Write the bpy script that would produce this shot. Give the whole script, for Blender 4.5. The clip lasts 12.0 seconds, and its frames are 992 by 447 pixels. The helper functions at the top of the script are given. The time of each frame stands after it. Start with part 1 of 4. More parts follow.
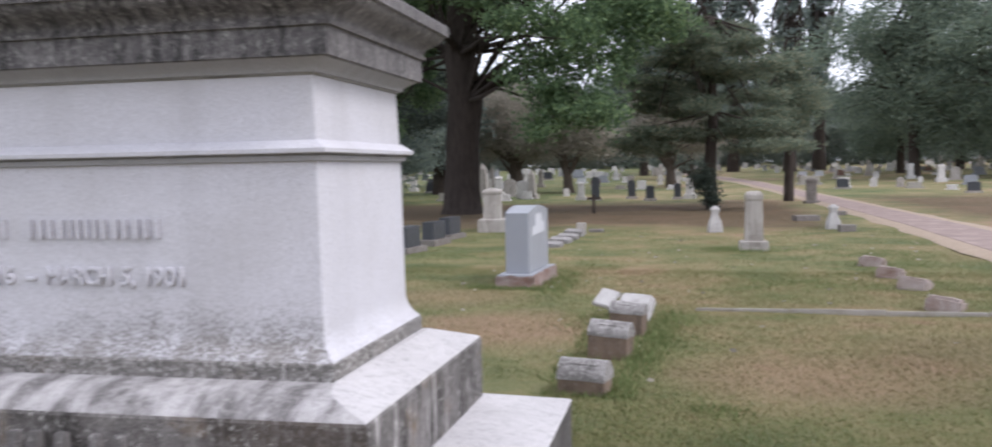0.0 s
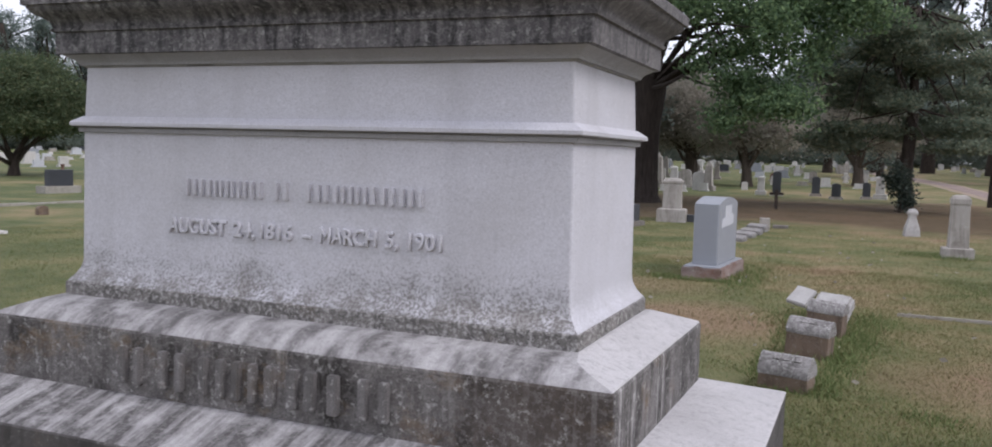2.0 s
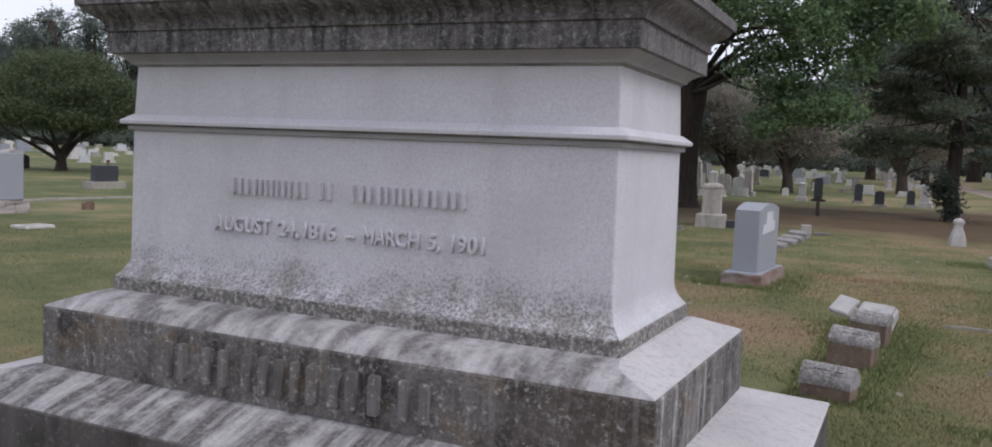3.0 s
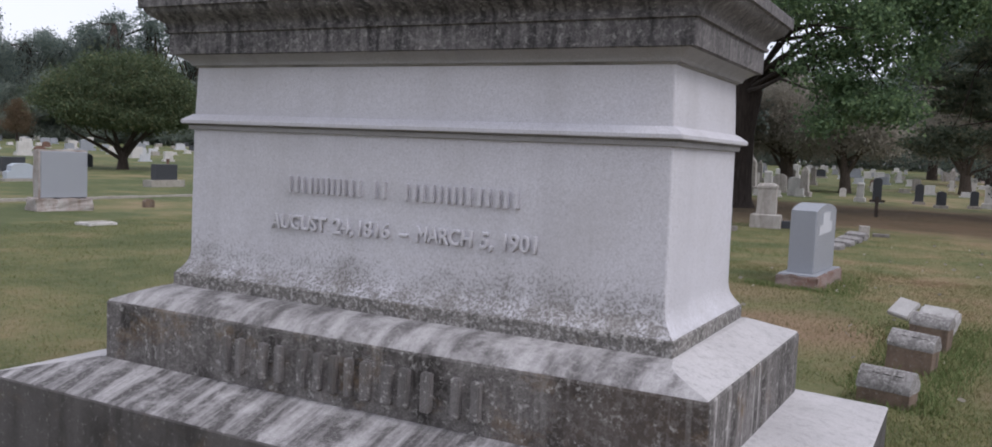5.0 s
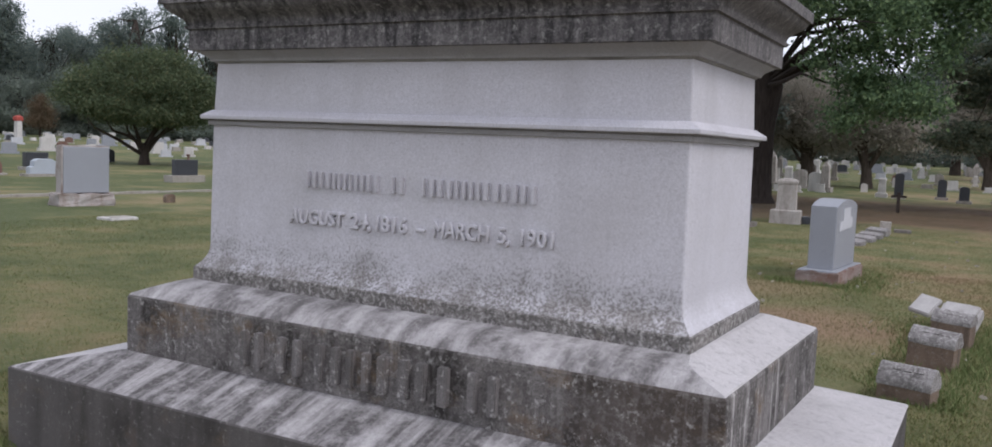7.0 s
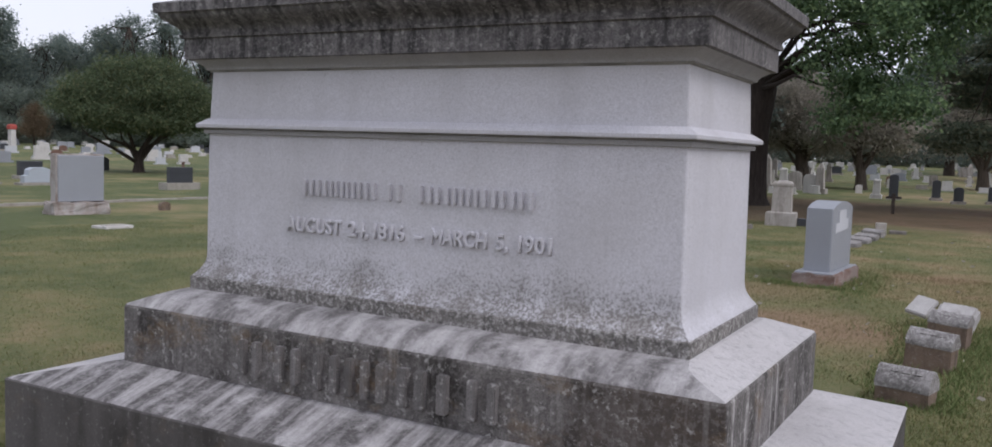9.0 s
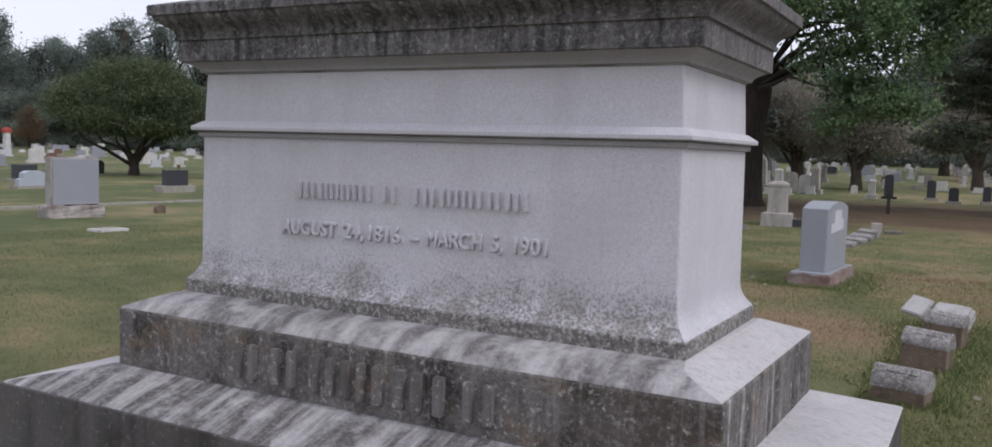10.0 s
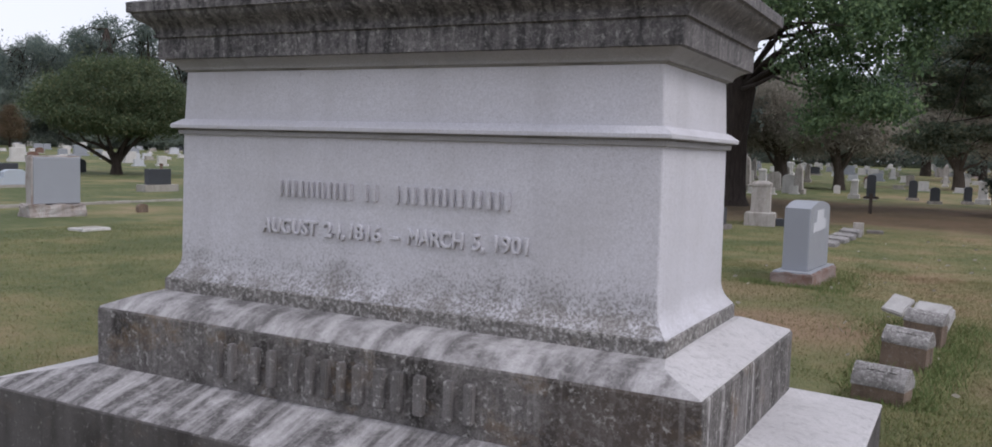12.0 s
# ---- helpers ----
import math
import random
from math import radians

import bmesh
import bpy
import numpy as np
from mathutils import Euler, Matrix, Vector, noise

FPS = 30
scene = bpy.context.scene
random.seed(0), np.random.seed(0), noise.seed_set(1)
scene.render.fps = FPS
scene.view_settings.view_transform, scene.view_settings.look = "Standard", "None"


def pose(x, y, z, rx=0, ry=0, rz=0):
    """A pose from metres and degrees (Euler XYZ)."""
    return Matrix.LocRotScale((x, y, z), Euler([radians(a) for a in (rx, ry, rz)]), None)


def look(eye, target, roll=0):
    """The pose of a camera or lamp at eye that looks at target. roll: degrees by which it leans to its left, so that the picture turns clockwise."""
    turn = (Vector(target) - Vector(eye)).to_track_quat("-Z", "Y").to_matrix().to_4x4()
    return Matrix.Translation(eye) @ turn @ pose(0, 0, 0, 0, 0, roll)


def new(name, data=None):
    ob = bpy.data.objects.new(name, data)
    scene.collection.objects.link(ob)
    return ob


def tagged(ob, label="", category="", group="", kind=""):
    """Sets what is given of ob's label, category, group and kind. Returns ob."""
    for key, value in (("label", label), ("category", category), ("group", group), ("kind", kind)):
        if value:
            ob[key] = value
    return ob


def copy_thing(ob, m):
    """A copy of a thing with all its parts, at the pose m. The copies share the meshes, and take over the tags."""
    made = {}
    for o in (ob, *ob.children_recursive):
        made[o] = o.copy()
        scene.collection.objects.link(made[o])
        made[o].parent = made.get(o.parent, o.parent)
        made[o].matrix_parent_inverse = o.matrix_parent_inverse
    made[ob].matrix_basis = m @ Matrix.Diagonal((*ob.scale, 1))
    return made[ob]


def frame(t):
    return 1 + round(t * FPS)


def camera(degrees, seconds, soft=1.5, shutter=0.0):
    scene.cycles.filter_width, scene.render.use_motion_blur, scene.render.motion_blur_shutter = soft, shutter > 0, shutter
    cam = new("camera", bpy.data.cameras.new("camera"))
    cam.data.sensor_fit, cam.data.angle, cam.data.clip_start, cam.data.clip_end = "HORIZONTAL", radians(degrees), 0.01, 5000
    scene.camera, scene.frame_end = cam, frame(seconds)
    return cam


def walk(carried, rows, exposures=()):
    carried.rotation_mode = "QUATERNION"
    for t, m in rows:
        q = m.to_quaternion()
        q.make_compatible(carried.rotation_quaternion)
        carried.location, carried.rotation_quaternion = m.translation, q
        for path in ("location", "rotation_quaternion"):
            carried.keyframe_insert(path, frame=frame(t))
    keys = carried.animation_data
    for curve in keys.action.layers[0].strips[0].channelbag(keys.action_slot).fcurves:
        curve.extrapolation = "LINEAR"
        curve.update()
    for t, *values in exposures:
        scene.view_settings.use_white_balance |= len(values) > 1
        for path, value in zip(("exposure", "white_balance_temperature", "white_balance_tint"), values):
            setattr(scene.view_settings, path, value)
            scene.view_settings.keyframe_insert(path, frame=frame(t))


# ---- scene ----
cam = camera(57.7, 12.0, 1.7, 0.5)
EXPOSURES = [(t, stops, 6180, 14.2) for t, stops in ((0.0, 0.95), (0.6, 0.69), (1.5, 0.52), (2.0, 0.52), (2.5, 0.40), (3.5, 0.32), (6.0, 0.42), (7.0, 0.40), (9.0, 0.29), (10.0, 0.29), (12.0, 0.35))]
PATH = [
    (0, (1.175, -2.832, 1.547), (0.759, -0.88, 1.424), -1.1),
    (0.5, (1.082, -2.93, 1.557), (0.501, -1.02, 1.43), -0.8),
    (1, (1.027, -3.007, 1.546), (0.374, -1.122, 1.406), -0.2),
    (1.5, (0.981, -3.056, 1.544), (0.273, -1.191, 1.391), 0.8),
    (2, (0.943, -3.073, 1.541), (0.178, -1.232, 1.384), 1.6),
    (2.5, (0.924, -3.082, 1.547), (0.119, -1.258, 1.392), 2.1),
    (3, (0.917, -3.078, 1.546), (0.078, -1.269, 1.39), 2.4),
    (3.5, (0.912, -3.071, 1.546), (0.039, -1.278, 1.391), 2.5),
    (5.5, (0.917, -3.093, 1.542), (-0.037, -1.343, 1.376), 2.4),
    (6, (0.917, -3.091, 1.538), (-0.049, -1.348, 1.368), 2.4),
    (6.5, (0.918, -3.083, 1.539), (-0.055, -1.344, 1.364), 2.4),
    (7, (0.922, -3.088, 1.544), (-0.053, -1.35, 1.37), 2.4),
    (9, (0.912, -3.088, 1.553), (-0.055, -1.345, 1.389), 1.9),
    (9.5, (0.906, -3.084, 1.548), (-0.056, -1.338, 1.387), 1.8),
    (10, (0.913, -3.085, 1.552), (-0.047, -1.337, 1.392), 1.7),
    (10.5, (0.923, -3.089, 1.551), (-0.03, -1.338, 1.393), 1.8),
    (11, (0.924, -3.094, 1.549), (-0.019, -1.337, 1.393), 1.8),
    (11.5, (0.921, -3.083, 1.551), (-0.018, -1.325, 1.393), 1.8),
    (12, (0.926, -3.073, 1.548), (-0.005, -1.31, 1.388), 1.8),
]
walk(cam, [(t, look(eye, target, roll)) for t, eye, target, roll in PATH], EXPOSURES)

# ---------------------------------------------------------------- world and light
world = bpy.data.worlds.new("world")
scene.world = world
world.use_nodes = True
wn = world.node_tree.nodes
wl = world.node_tree.links
wn.clear()
SUN_EL, SUN_ROT = radians(52), radians(105)
sky = wn.new("ShaderNodeTexSky")
sky.sky_type, sky.sun_disc = "NISHITA", False
sky.sun_elevation, sky.sun_rotation = SUN_EL, SUN_ROT
sky.air_density, sky.dust_density = 1.0, 3.0
sky_gain = wn.new("ShaderNodeMix")
sky_gain.data_type, sky_gain.blend_type = "RGBA", "MULTIPLY"
sky_gain.inputs[0].default_value = 1.0
wl.new(sky.outputs[0], sky_gain.inputs[6])
sky_gain.inputs[7].default_value = (0.1, 0.1, 0.1, 1)
clouds = wn.new("ShaderNodeTexNoise")
clouds.inputs["Scale"].default_value, clouds.inputs["Detail"].default_value = 2.2, 5
ramp = wn.new("ShaderNodeValToRGB")
ramp.color_ramp.elements[0].position, ramp.color_ramp.elements[0].color = 0.3, (0.80, 0.83, 0.92, 1)
ramp.color_ramp.elements[1].position, ramp.color_ramp.elements[1].color = 0.7, (0.92, 0.93, 0.98, 1)
coords = wn.new("ShaderNodeTexCoord")
wl.new(coords.outputs["Generated"], clouds.inputs["Vector"])
wl.new(clouds.outputs[0], ramp.inputs[0])
veil = wn.new("ShaderNodeMix")
veil.data_type = "RGBA"
veil.inputs[0].default_value = 0.88
wl.new(sky_gain.outputs[2], veil.inputs[6])
wl.new(ramp.outputs[0], veil.inputs[7])
bg = wn.new("ShaderNodeBackground")
bg.inputs["Strength"].default_value = 0.9
wl.new(veil.outputs[2], bg.inputs["Color"])
wout = wn.new("ShaderNodeOutputWorld")
wl.new(bg.outputs[0], wout.inputs[0])

sun_data = bpy.data.lights.new("sun", "SUN")
sun_data.energy, sun_data.angle, sun_data.color = 1.1, radians(25), (1.0, 0.96, 0.92)
sun = new("sun", sun_data)
sun.matrix_world = look((9.0, -1.5, 11.0), (0, 0, 0))


# ---------------------------------------------------------------- materials
def material(name, rough=0.85):
    m = bpy.data.materials.new(name)
    m.use_nodes = True
    nt = m.node_tree
    b = nt.nodes["Principled BSDF"]
    b.inputs["Roughness"].default_value = rough
    b.inputs["Specular IOR Level"].default_value = 0.3
    return m, nt, b


def noise_tex(nt, scale, detail=4.0, rough=0.55, stretch=None, vec=None):
    n = nt.nodes.new("ShaderNodeTexNoise")
    n.inputs["Scale"].default_value = scale
    n.inputs["Detail"].default_value = detail
    n.inputs["Roughness"].default_value = rough
    if vec is None:
        g = nt.nodes.new("ShaderNodeNewGeometry")
        vec = g.outputs["Position"]
    if stretch:
        mp = nt.nodes.new("ShaderNodeMapping")
        mp.inputs["Scale"].default_value = stretch
        nt.links.new(vec, mp.inputs["Vector"])
        vec = mp.outputs[0]
    nt.links.new(vec, n.inputs["Vector"])
    return n.outputs[0]


def ramp_of(nt, fac, stops):
    r = nt.nodes.new("ShaderNodeValToRGB")
    e = r.color_ramp.elements
    while len(e) < len(stops):
        e.new(0.5)
    for el, (p, c) in zip(e, stops):
        el.position = p
        el.color = (*c, 1) if len(c) == 3 else c
    nt.links.new(fac, r.inputs[0])
    return r.outputs[0]


def mask(nt, fac, lo, hi):
    r = nt.nodes.new("ShaderNodeMapRange")
    r.inputs[1].default_value, r.inputs[2].default_value = lo, hi
    nt.links.new(fac, r.inputs[0])
    return r.outputs[0]


def maths(nt, op, a, b):
    n = nt.nodes.new("ShaderNodeMath")
    n.operation = op
    for s, v in ((0, a), (1, b)):
        if isinstance(v, (int, float)):
            n.inputs[s].default_value = v
        else:
            nt.links.new(v, n.inputs[s])
    return n.outputs[0]


def mix(nt, fac, a, b, mode="MIX"):
    n = nt.nodes.new("ShaderNodeMix")
    n.data_type, n.blend_type = "RGBA", mode
    for s, v in ((0, fac), (6, a), (7, b)):
        if isinstance(v, (int, float)):
            n.inputs[s].default_value = v
        elif isinstance(v, tuple):
            n.inputs[s].default_value = (*v, 1)
        else:
            nt.links.new(v, n.inputs[s])
    return n.outputs[2]


def bump(nt, b, height, strength=0.3, dist=0.01):
    n = nt.nodes.new("ShaderNodeBump")
    n.inputs["Strength"].default_value, n.inputs["Distance"].default_value = strength, dist
    nt.links.new(height, n.inputs["Height"])
    nt.links.new(n.outputs[0], b.inputs["Normal"])


def xyz(nt, what="Position"):
    g = nt.nodes.new("ShaderNodeNewGeometry")
    s = nt.nodes.new("ShaderNodeSeparateXYZ")
    nt.links.new(g.outputs[what], s.inputs[0])
    return s.outputs


def streaks(nt, across, along, detail=5.0):
    """Rain streaks that run down faces: along z on upright faces, along the fall on sloping ones."""
    fx = noise_tex(nt, 1.0, detail, 0.6, (across, along, along))
    fy = noise_tex(nt, 1.0, detail, 0.6, (along, across, along))
    n = xyz(nt, "Normal")
    side = maths(nt, "GREATER_THAN", maths(nt, "ABSOLUTE", n[0], 0.0), maths(nt, "ABSOLUTE", n[1], 0.0))
    return mix(nt, side, fx, fy)


def granite(name, light, dark, stain, streak=(9.0, 0.7), cover=(0.45, 0.62), amount=0.7, lichen=0.0, brown=0.0, rough=0.8, calm=0.0, drip=0.0, patch=(0.33, 0.62), mottle=0.0, rust=0.0):
    m, nt, b = material(name, rough)
    grain = noise_tex(nt, 230.0, 3.0, 0.7)
    cloud = noise_tex(nt, 2.3, 5.0, 0.6)
    col = mix(nt, mask(nt, grain, 0.36, 0.64), dark, light)
    col = mix(nt, maths(nt, "MULTIPLY", mask(nt, cloud, 0.35, 0.75), 0.25), col, stain)
    if amount:
        st = mask(nt, streaks(nt, *streak), *cover)
        if calm:
            nn = xyz(nt, "Normal")
            side = maths(nt, "GREATER_THAN", maths(nt, "ABSOLUTE", nn[0], 0.0), maths(nt, "ABSOLUTE", nn[1], 0.0))
            st = maths(nt, "MULTIPLY", st, maths(nt, "SUBTRACT", 1.0, maths(nt, "MULTIPLY", side, calm)))
        blot = mask(nt, noise_tex(nt, 5.0, 6.0, 0.65), *patch)
        col = mix(nt, maths(nt, "MULTIPLY", maths(nt, "MULTIPLY", st, blot), amount), col, stain)
    if brown:
        bm_ = mask(nt, noise_tex(nt, 3.7, 6.0, 0.7, (1, 1, 1.4)), 0.56, 0.72)
        col = mix(nt, maths(nt, "MULTIPLY", bm_, brown), col, (0.16, 0.105, 0.055))
    if rust:
        rx = maths(nt, "ABSOLUTE", maths(nt, "ADD", xyz(nt)[0], 0.02), 0.0)
        rx = maths(nt, "ADD", rx, maths(nt, "MULTIPLY", maths(nt, "SUBTRACT", noise_tex(nt, 4.0, 6.0, 0.75), 0.5), 1.3))
        col = mix(nt, maths(nt, "MULTIPLY", mask(nt, rx, 0.55, 0.05), maths(nt, "MULTIPLY", maths(nt, "GREATER_THAN", maths(nt, "ABSOLUTE", xyz(nt, "Normal")[1], 0.0), 0.7), rust)), col, mix(nt, noise_tex(nt, 16.0, 5.0, 0.7), (0.034, 0.028, 0.025), (0.112, 0.086, 0.068)))
    if mottle:
        col = mix(nt, maths(nt, "MULTIPLY", mask(nt, noise_tex(nt, 46.0, 6.0, 0.75), 0.50, 0.57), mottle), col, (0.43, 0.415, 0.40))
        col = mix(nt, maths(nt, "MULTIPLY", mask(nt, noise_tex(nt, 29.0, 6.0, 0.75), 0.52, 0.60), mottle), col, stain)
    if drip:
        pale = maths(nt, "MULTIPLY", mask(nt, streaks(nt, 24.0, 0.7, 5.0), 0.57, 0.655), mask(nt, noise_tex(nt, 7.0, 6.0, 0.7), 0.36, 0.56))
        nd = xyz(nt, "Normal")
        on_end = maths(nt, "GREATER_THAN", maths(nt, "ABSOLUTE", nd[0], 0.0), maths(nt, "ABSOLUTE", nd[1], 0.0))
        share = maths(nt, "ADD", 0.15, maths(nt, "MULTIPLY", on_end, 0.85))
        col = mix(nt, maths(nt, "MULTIPLY", maths(nt, "MULTIPLY", pale, drip), share), col, (0.46, 0.44, 0.43))
    if lichen:
        spots = mask(nt, noise_tex(nt, 34.0, 5.0, 0.72), 0.57, 0.64)
        col = mix(nt, maths(nt, "MULTIPLY", spots, lichen), col, (0.52, 0.51, 0.49))
    nt.links.new(col, b.inputs["Base Color"])
    bump(nt, b, maths(nt, "ADD", grain, maths(nt, "MULTIPLY", noise_tex(nt, 40.0, 4.0), 0.8)), 0.35, 0.004)
    return m


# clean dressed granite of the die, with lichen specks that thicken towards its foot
def die_granite():
    m, nt, b = material("die_granite", 0.72)
    grain = noise_tex(nt, 130.0, 4.0, 0.8)
    fine = noise_tex(nt, 62.0, 5.0, 0.75)
    cloud = noise_tex(nt, 1.7, 6.0, 0.6)
    col = mix(nt, mask(nt, grain, 0.35, 0.65), (0.45, 0.44, 0.47), (0.62, 0.61, 0.652))
    col = mix(nt, maths(nt, "MULTIPLY", mask(nt, fine, 0.57, 0.68), 0.45), col, (0.29, 0.275, 0.29))
    col = mix(nt, maths(nt, "MULTIPLY", mask(nt, cloud, 0.42, 0.72), 0.40), col, (0.36, 0.345, 0.34))
    streak = mask(nt, streaks(nt, 5.0, 0.5), 0.5, 0.75)
    col = mix(nt, maths(nt, "MULTIPLY", streak, 0.22), col, (0.30, 0.29, 0.30))
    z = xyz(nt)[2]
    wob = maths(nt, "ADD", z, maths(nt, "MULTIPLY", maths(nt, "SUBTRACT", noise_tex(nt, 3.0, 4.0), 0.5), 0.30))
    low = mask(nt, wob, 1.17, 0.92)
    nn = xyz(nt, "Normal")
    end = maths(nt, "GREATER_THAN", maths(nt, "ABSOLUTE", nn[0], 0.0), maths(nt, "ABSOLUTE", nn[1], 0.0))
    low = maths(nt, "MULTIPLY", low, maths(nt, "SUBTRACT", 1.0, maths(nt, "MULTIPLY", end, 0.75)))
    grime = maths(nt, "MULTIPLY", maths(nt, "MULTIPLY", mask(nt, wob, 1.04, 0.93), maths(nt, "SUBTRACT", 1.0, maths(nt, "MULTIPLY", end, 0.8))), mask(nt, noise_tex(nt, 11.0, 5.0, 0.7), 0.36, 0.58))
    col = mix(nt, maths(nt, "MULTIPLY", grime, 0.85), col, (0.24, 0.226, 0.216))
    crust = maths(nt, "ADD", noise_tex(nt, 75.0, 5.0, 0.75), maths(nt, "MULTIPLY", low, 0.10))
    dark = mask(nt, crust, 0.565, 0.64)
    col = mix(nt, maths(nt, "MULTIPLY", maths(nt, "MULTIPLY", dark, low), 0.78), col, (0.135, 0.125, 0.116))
    pale = mask(nt, maths(nt, "ADD", noise_tex(nt, 31.0, 5.0, 0.7), maths(nt, "MULTIPLY", low, 0.04)), 0.64, 0.70)
    col = mix(nt, maths(nt, "MULTIPLY", maths(nt, "MULTIPLY", pale, mask(nt, wob, 1.02, 0.92)), 0.5), col, (0.60, 0.59, 0.57))
    nt.links.new(col, b.inputs["Base Color"])
    bump(nt, b, grain, 0.12, 0.002)
    return m


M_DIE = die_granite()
M_LIP = granite("lichened_granite", (0.28, 0.262, 0.25), (0.125, 0.115, 0.106), (0.075, 0.07, 0.066), (18, 4), (0.40, 0.55), 0.85, 0.5, 0.3, mottle=0.75)
M_LETTER = granite("raised_letter_granite", (0.235, 0.22, 0.217), (0.13, 0.122, 0.12), (0.06, 0.056, 0.054), (9, 1), (0.42, 0.60), 0.7, 0.5, 0.3)
M_PALEBLUE = granite("pale_blue_granite", (0.46, 0.50, 0.55), (0.34, 0.375, 0.42), (0.30, 0.32, 0.34), (5, 1), (0.5, 0.8), 0.3)
M_CORNICE = granite("weathered_cornice_granite", (0.235, 0.218, 0.22), (0.115, 0.107, 0.11), (0.032, 0.030, 0.032), (24, 2.4), (0.33, 0.56), 0.92, 0.35, calm=0.35, patch=(0.28, 0.55), mottle=0.2)
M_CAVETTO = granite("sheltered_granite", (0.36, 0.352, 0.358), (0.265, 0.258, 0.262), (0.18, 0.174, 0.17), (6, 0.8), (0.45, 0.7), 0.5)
# darker granite that paints the shade lines under belt and hollow moulding
M_SHADELINE = granite("shade_line_granite", (0.36, 0.345, 0.34), (0.24, 0.23, 0.225), (0.11, 0.104, 0.10), (7, 2), (0.42, 0.6), 0.7)
M_BASE = granite("streaked_base_granite", (0.255, 0.236, 0.23), (0.11, 0.101, 0.098), (0.032, 0.028, 0.026), (11, 0.7), (0.34, 0.54), 0.96, 0.45, 0.75, drip=0.95, mottle=0.16, rust=0.8)
M_WASH = granite("rain_washed_granite", (0.60, 0.58, 0.585), (0.43, 0.412, 0.418), (0.10, 0.092, 0.092), (8, 2.0), (0.33, 0.57), 0.92, 0.25, calm=0.95, patch=(0.27, 0.52), mottle=0.25)
M_WASHDARK = granite("blackened_wash_granite", (0.58, 0.56, 0.565), (0.40, 0.383, 0.388), (0.070, 0.064, 0.064), (15, 1.7), (0.27, 0.56), 0.96, 0.2, calm=0.92, patch=(0.28, 0.50), mottle=0.2)
M_PLINTH = granite("dark_plinth_granite", (0.14, 0.129, 0.126), (0.08, 0.074, 0.073), (0.04, 0.036, 0.034), (5, 0.6), (0.38, 0.60), 0.85, 0.2, 0.25, drip=0.25)
M_GREY = granite("blue_grey_granite", (0.35, 0.365, 0.395), (0.22, 0.232, 0.26), (0.22, 0.225, 0.24), (5, 1), (0.5, 0.8), 0.3, rough=0.5)
M_GREYROUGH = granite("rock_faced_granite", (0.50, 0.475, 0.46), (0.28, 0.255, 0.24), (0.17, 0.11, 0.08), (4, 2), (0.42, 0.6), 0.8, 0.5)
M_HEADBASE = granite("red_stained_rock_face", (0.34, 0.29, 0.27), (0.18, 0.14, 0.125), (0.17, 0.085, 0.06), (3, 2), (0.40, 0.58), 0.85, 0.5)
M_WHITE = granite("white_marble", (0.66, 0.64, 0.62), (0.5, 0.48, 0.46), (0.22, 0.20, 0.18), (7, 1), (0.5, 0.7), 0.6, 0.2)
M_OLD = granite("weathered_marble", (0.46, 0.43, 0.40), (0.3, 0.275, 0.25), (0.15, 0.13, 0.11), (9, 1.2), (0.45, 0.62), 0.8, 0.5, 0.3)
M_DARK = granite("dark_granite", (0.075, 0.08, 0.09), (0.035, 0.037, 0.044), (0.04, 0.04, 0.045), (5, 1), (0.5, 0.8), 0.3, rough=0.35)
M_RED = granite("red_brown_granite", (0.22, 0.13, 0.10), (0.12, 0.07, 0.055), (0.09, 0.06, 0.05), (5, 1), (0.5, 0.8), 0.4)
M_CONC = granite("pale_concrete", (0.42, 0.40, 0.36), (0.3, 0.28, 0.25), (0.17, 0.15, 0.12), (6, 3), (0.4, 0.65), 0.7)
M_REDPAINT = granite("faded_red_paint", (0.45, 0.09, 0.07), (0.3, 0.06, 0.05), (0.2, 0.06, 0.05), (3, 1), (0.5, 0.8), 0.3)
M_EMBLEM = granite("frosted_carving", (0.54, 0.55, 0.58), (0.45, 0.46, 0.49), (0.45, 0.45, 0.47), (5, 1), (0.5, 0.8), 0.2)
M_SANDFACE = granite("mossy_footstone", (0.25, 0.185, 0.14), (0.14, 0.10, 0.075), (0.065, 0.048, 0.036), (9, 1.5), (0.4, 0.6), 0.8, 0.2, 0.5)
M_PALETOP = granite("pale_slab_granite", (0.50, 0.485, 0.475), (0.36, 0.345, 0.335), (0.20, 0.19, 0.18), (9, 5), (0.45, 0.65), 0.6, 0.4)
M_KERB = granite("reddish_rough_granite", (0.42, 0.37, 0.345), (0.25, 0.20, 0.18), (0.15, 0.085, 0.06), (4, 2), (0.42, 0.6), 0.8, 0.3)
M_DULL = granite("dull_weathered_stone", (0.24, 0.22, 0.20), (0.14, 0.125, 0.115), (0.09, 0.075, 0.065), (7, 2), (0.42, 0.62), 0.7, 0.3)
M_FOOTTOP = granite("footstone_granite", (0.34, 0.32, 0.315), (0.18, 0.168, 0.162), (0.08, 0.073, 0.068), (14, 6), (0.40, 0.58), 0.85, 0.65, mottle=0.5)


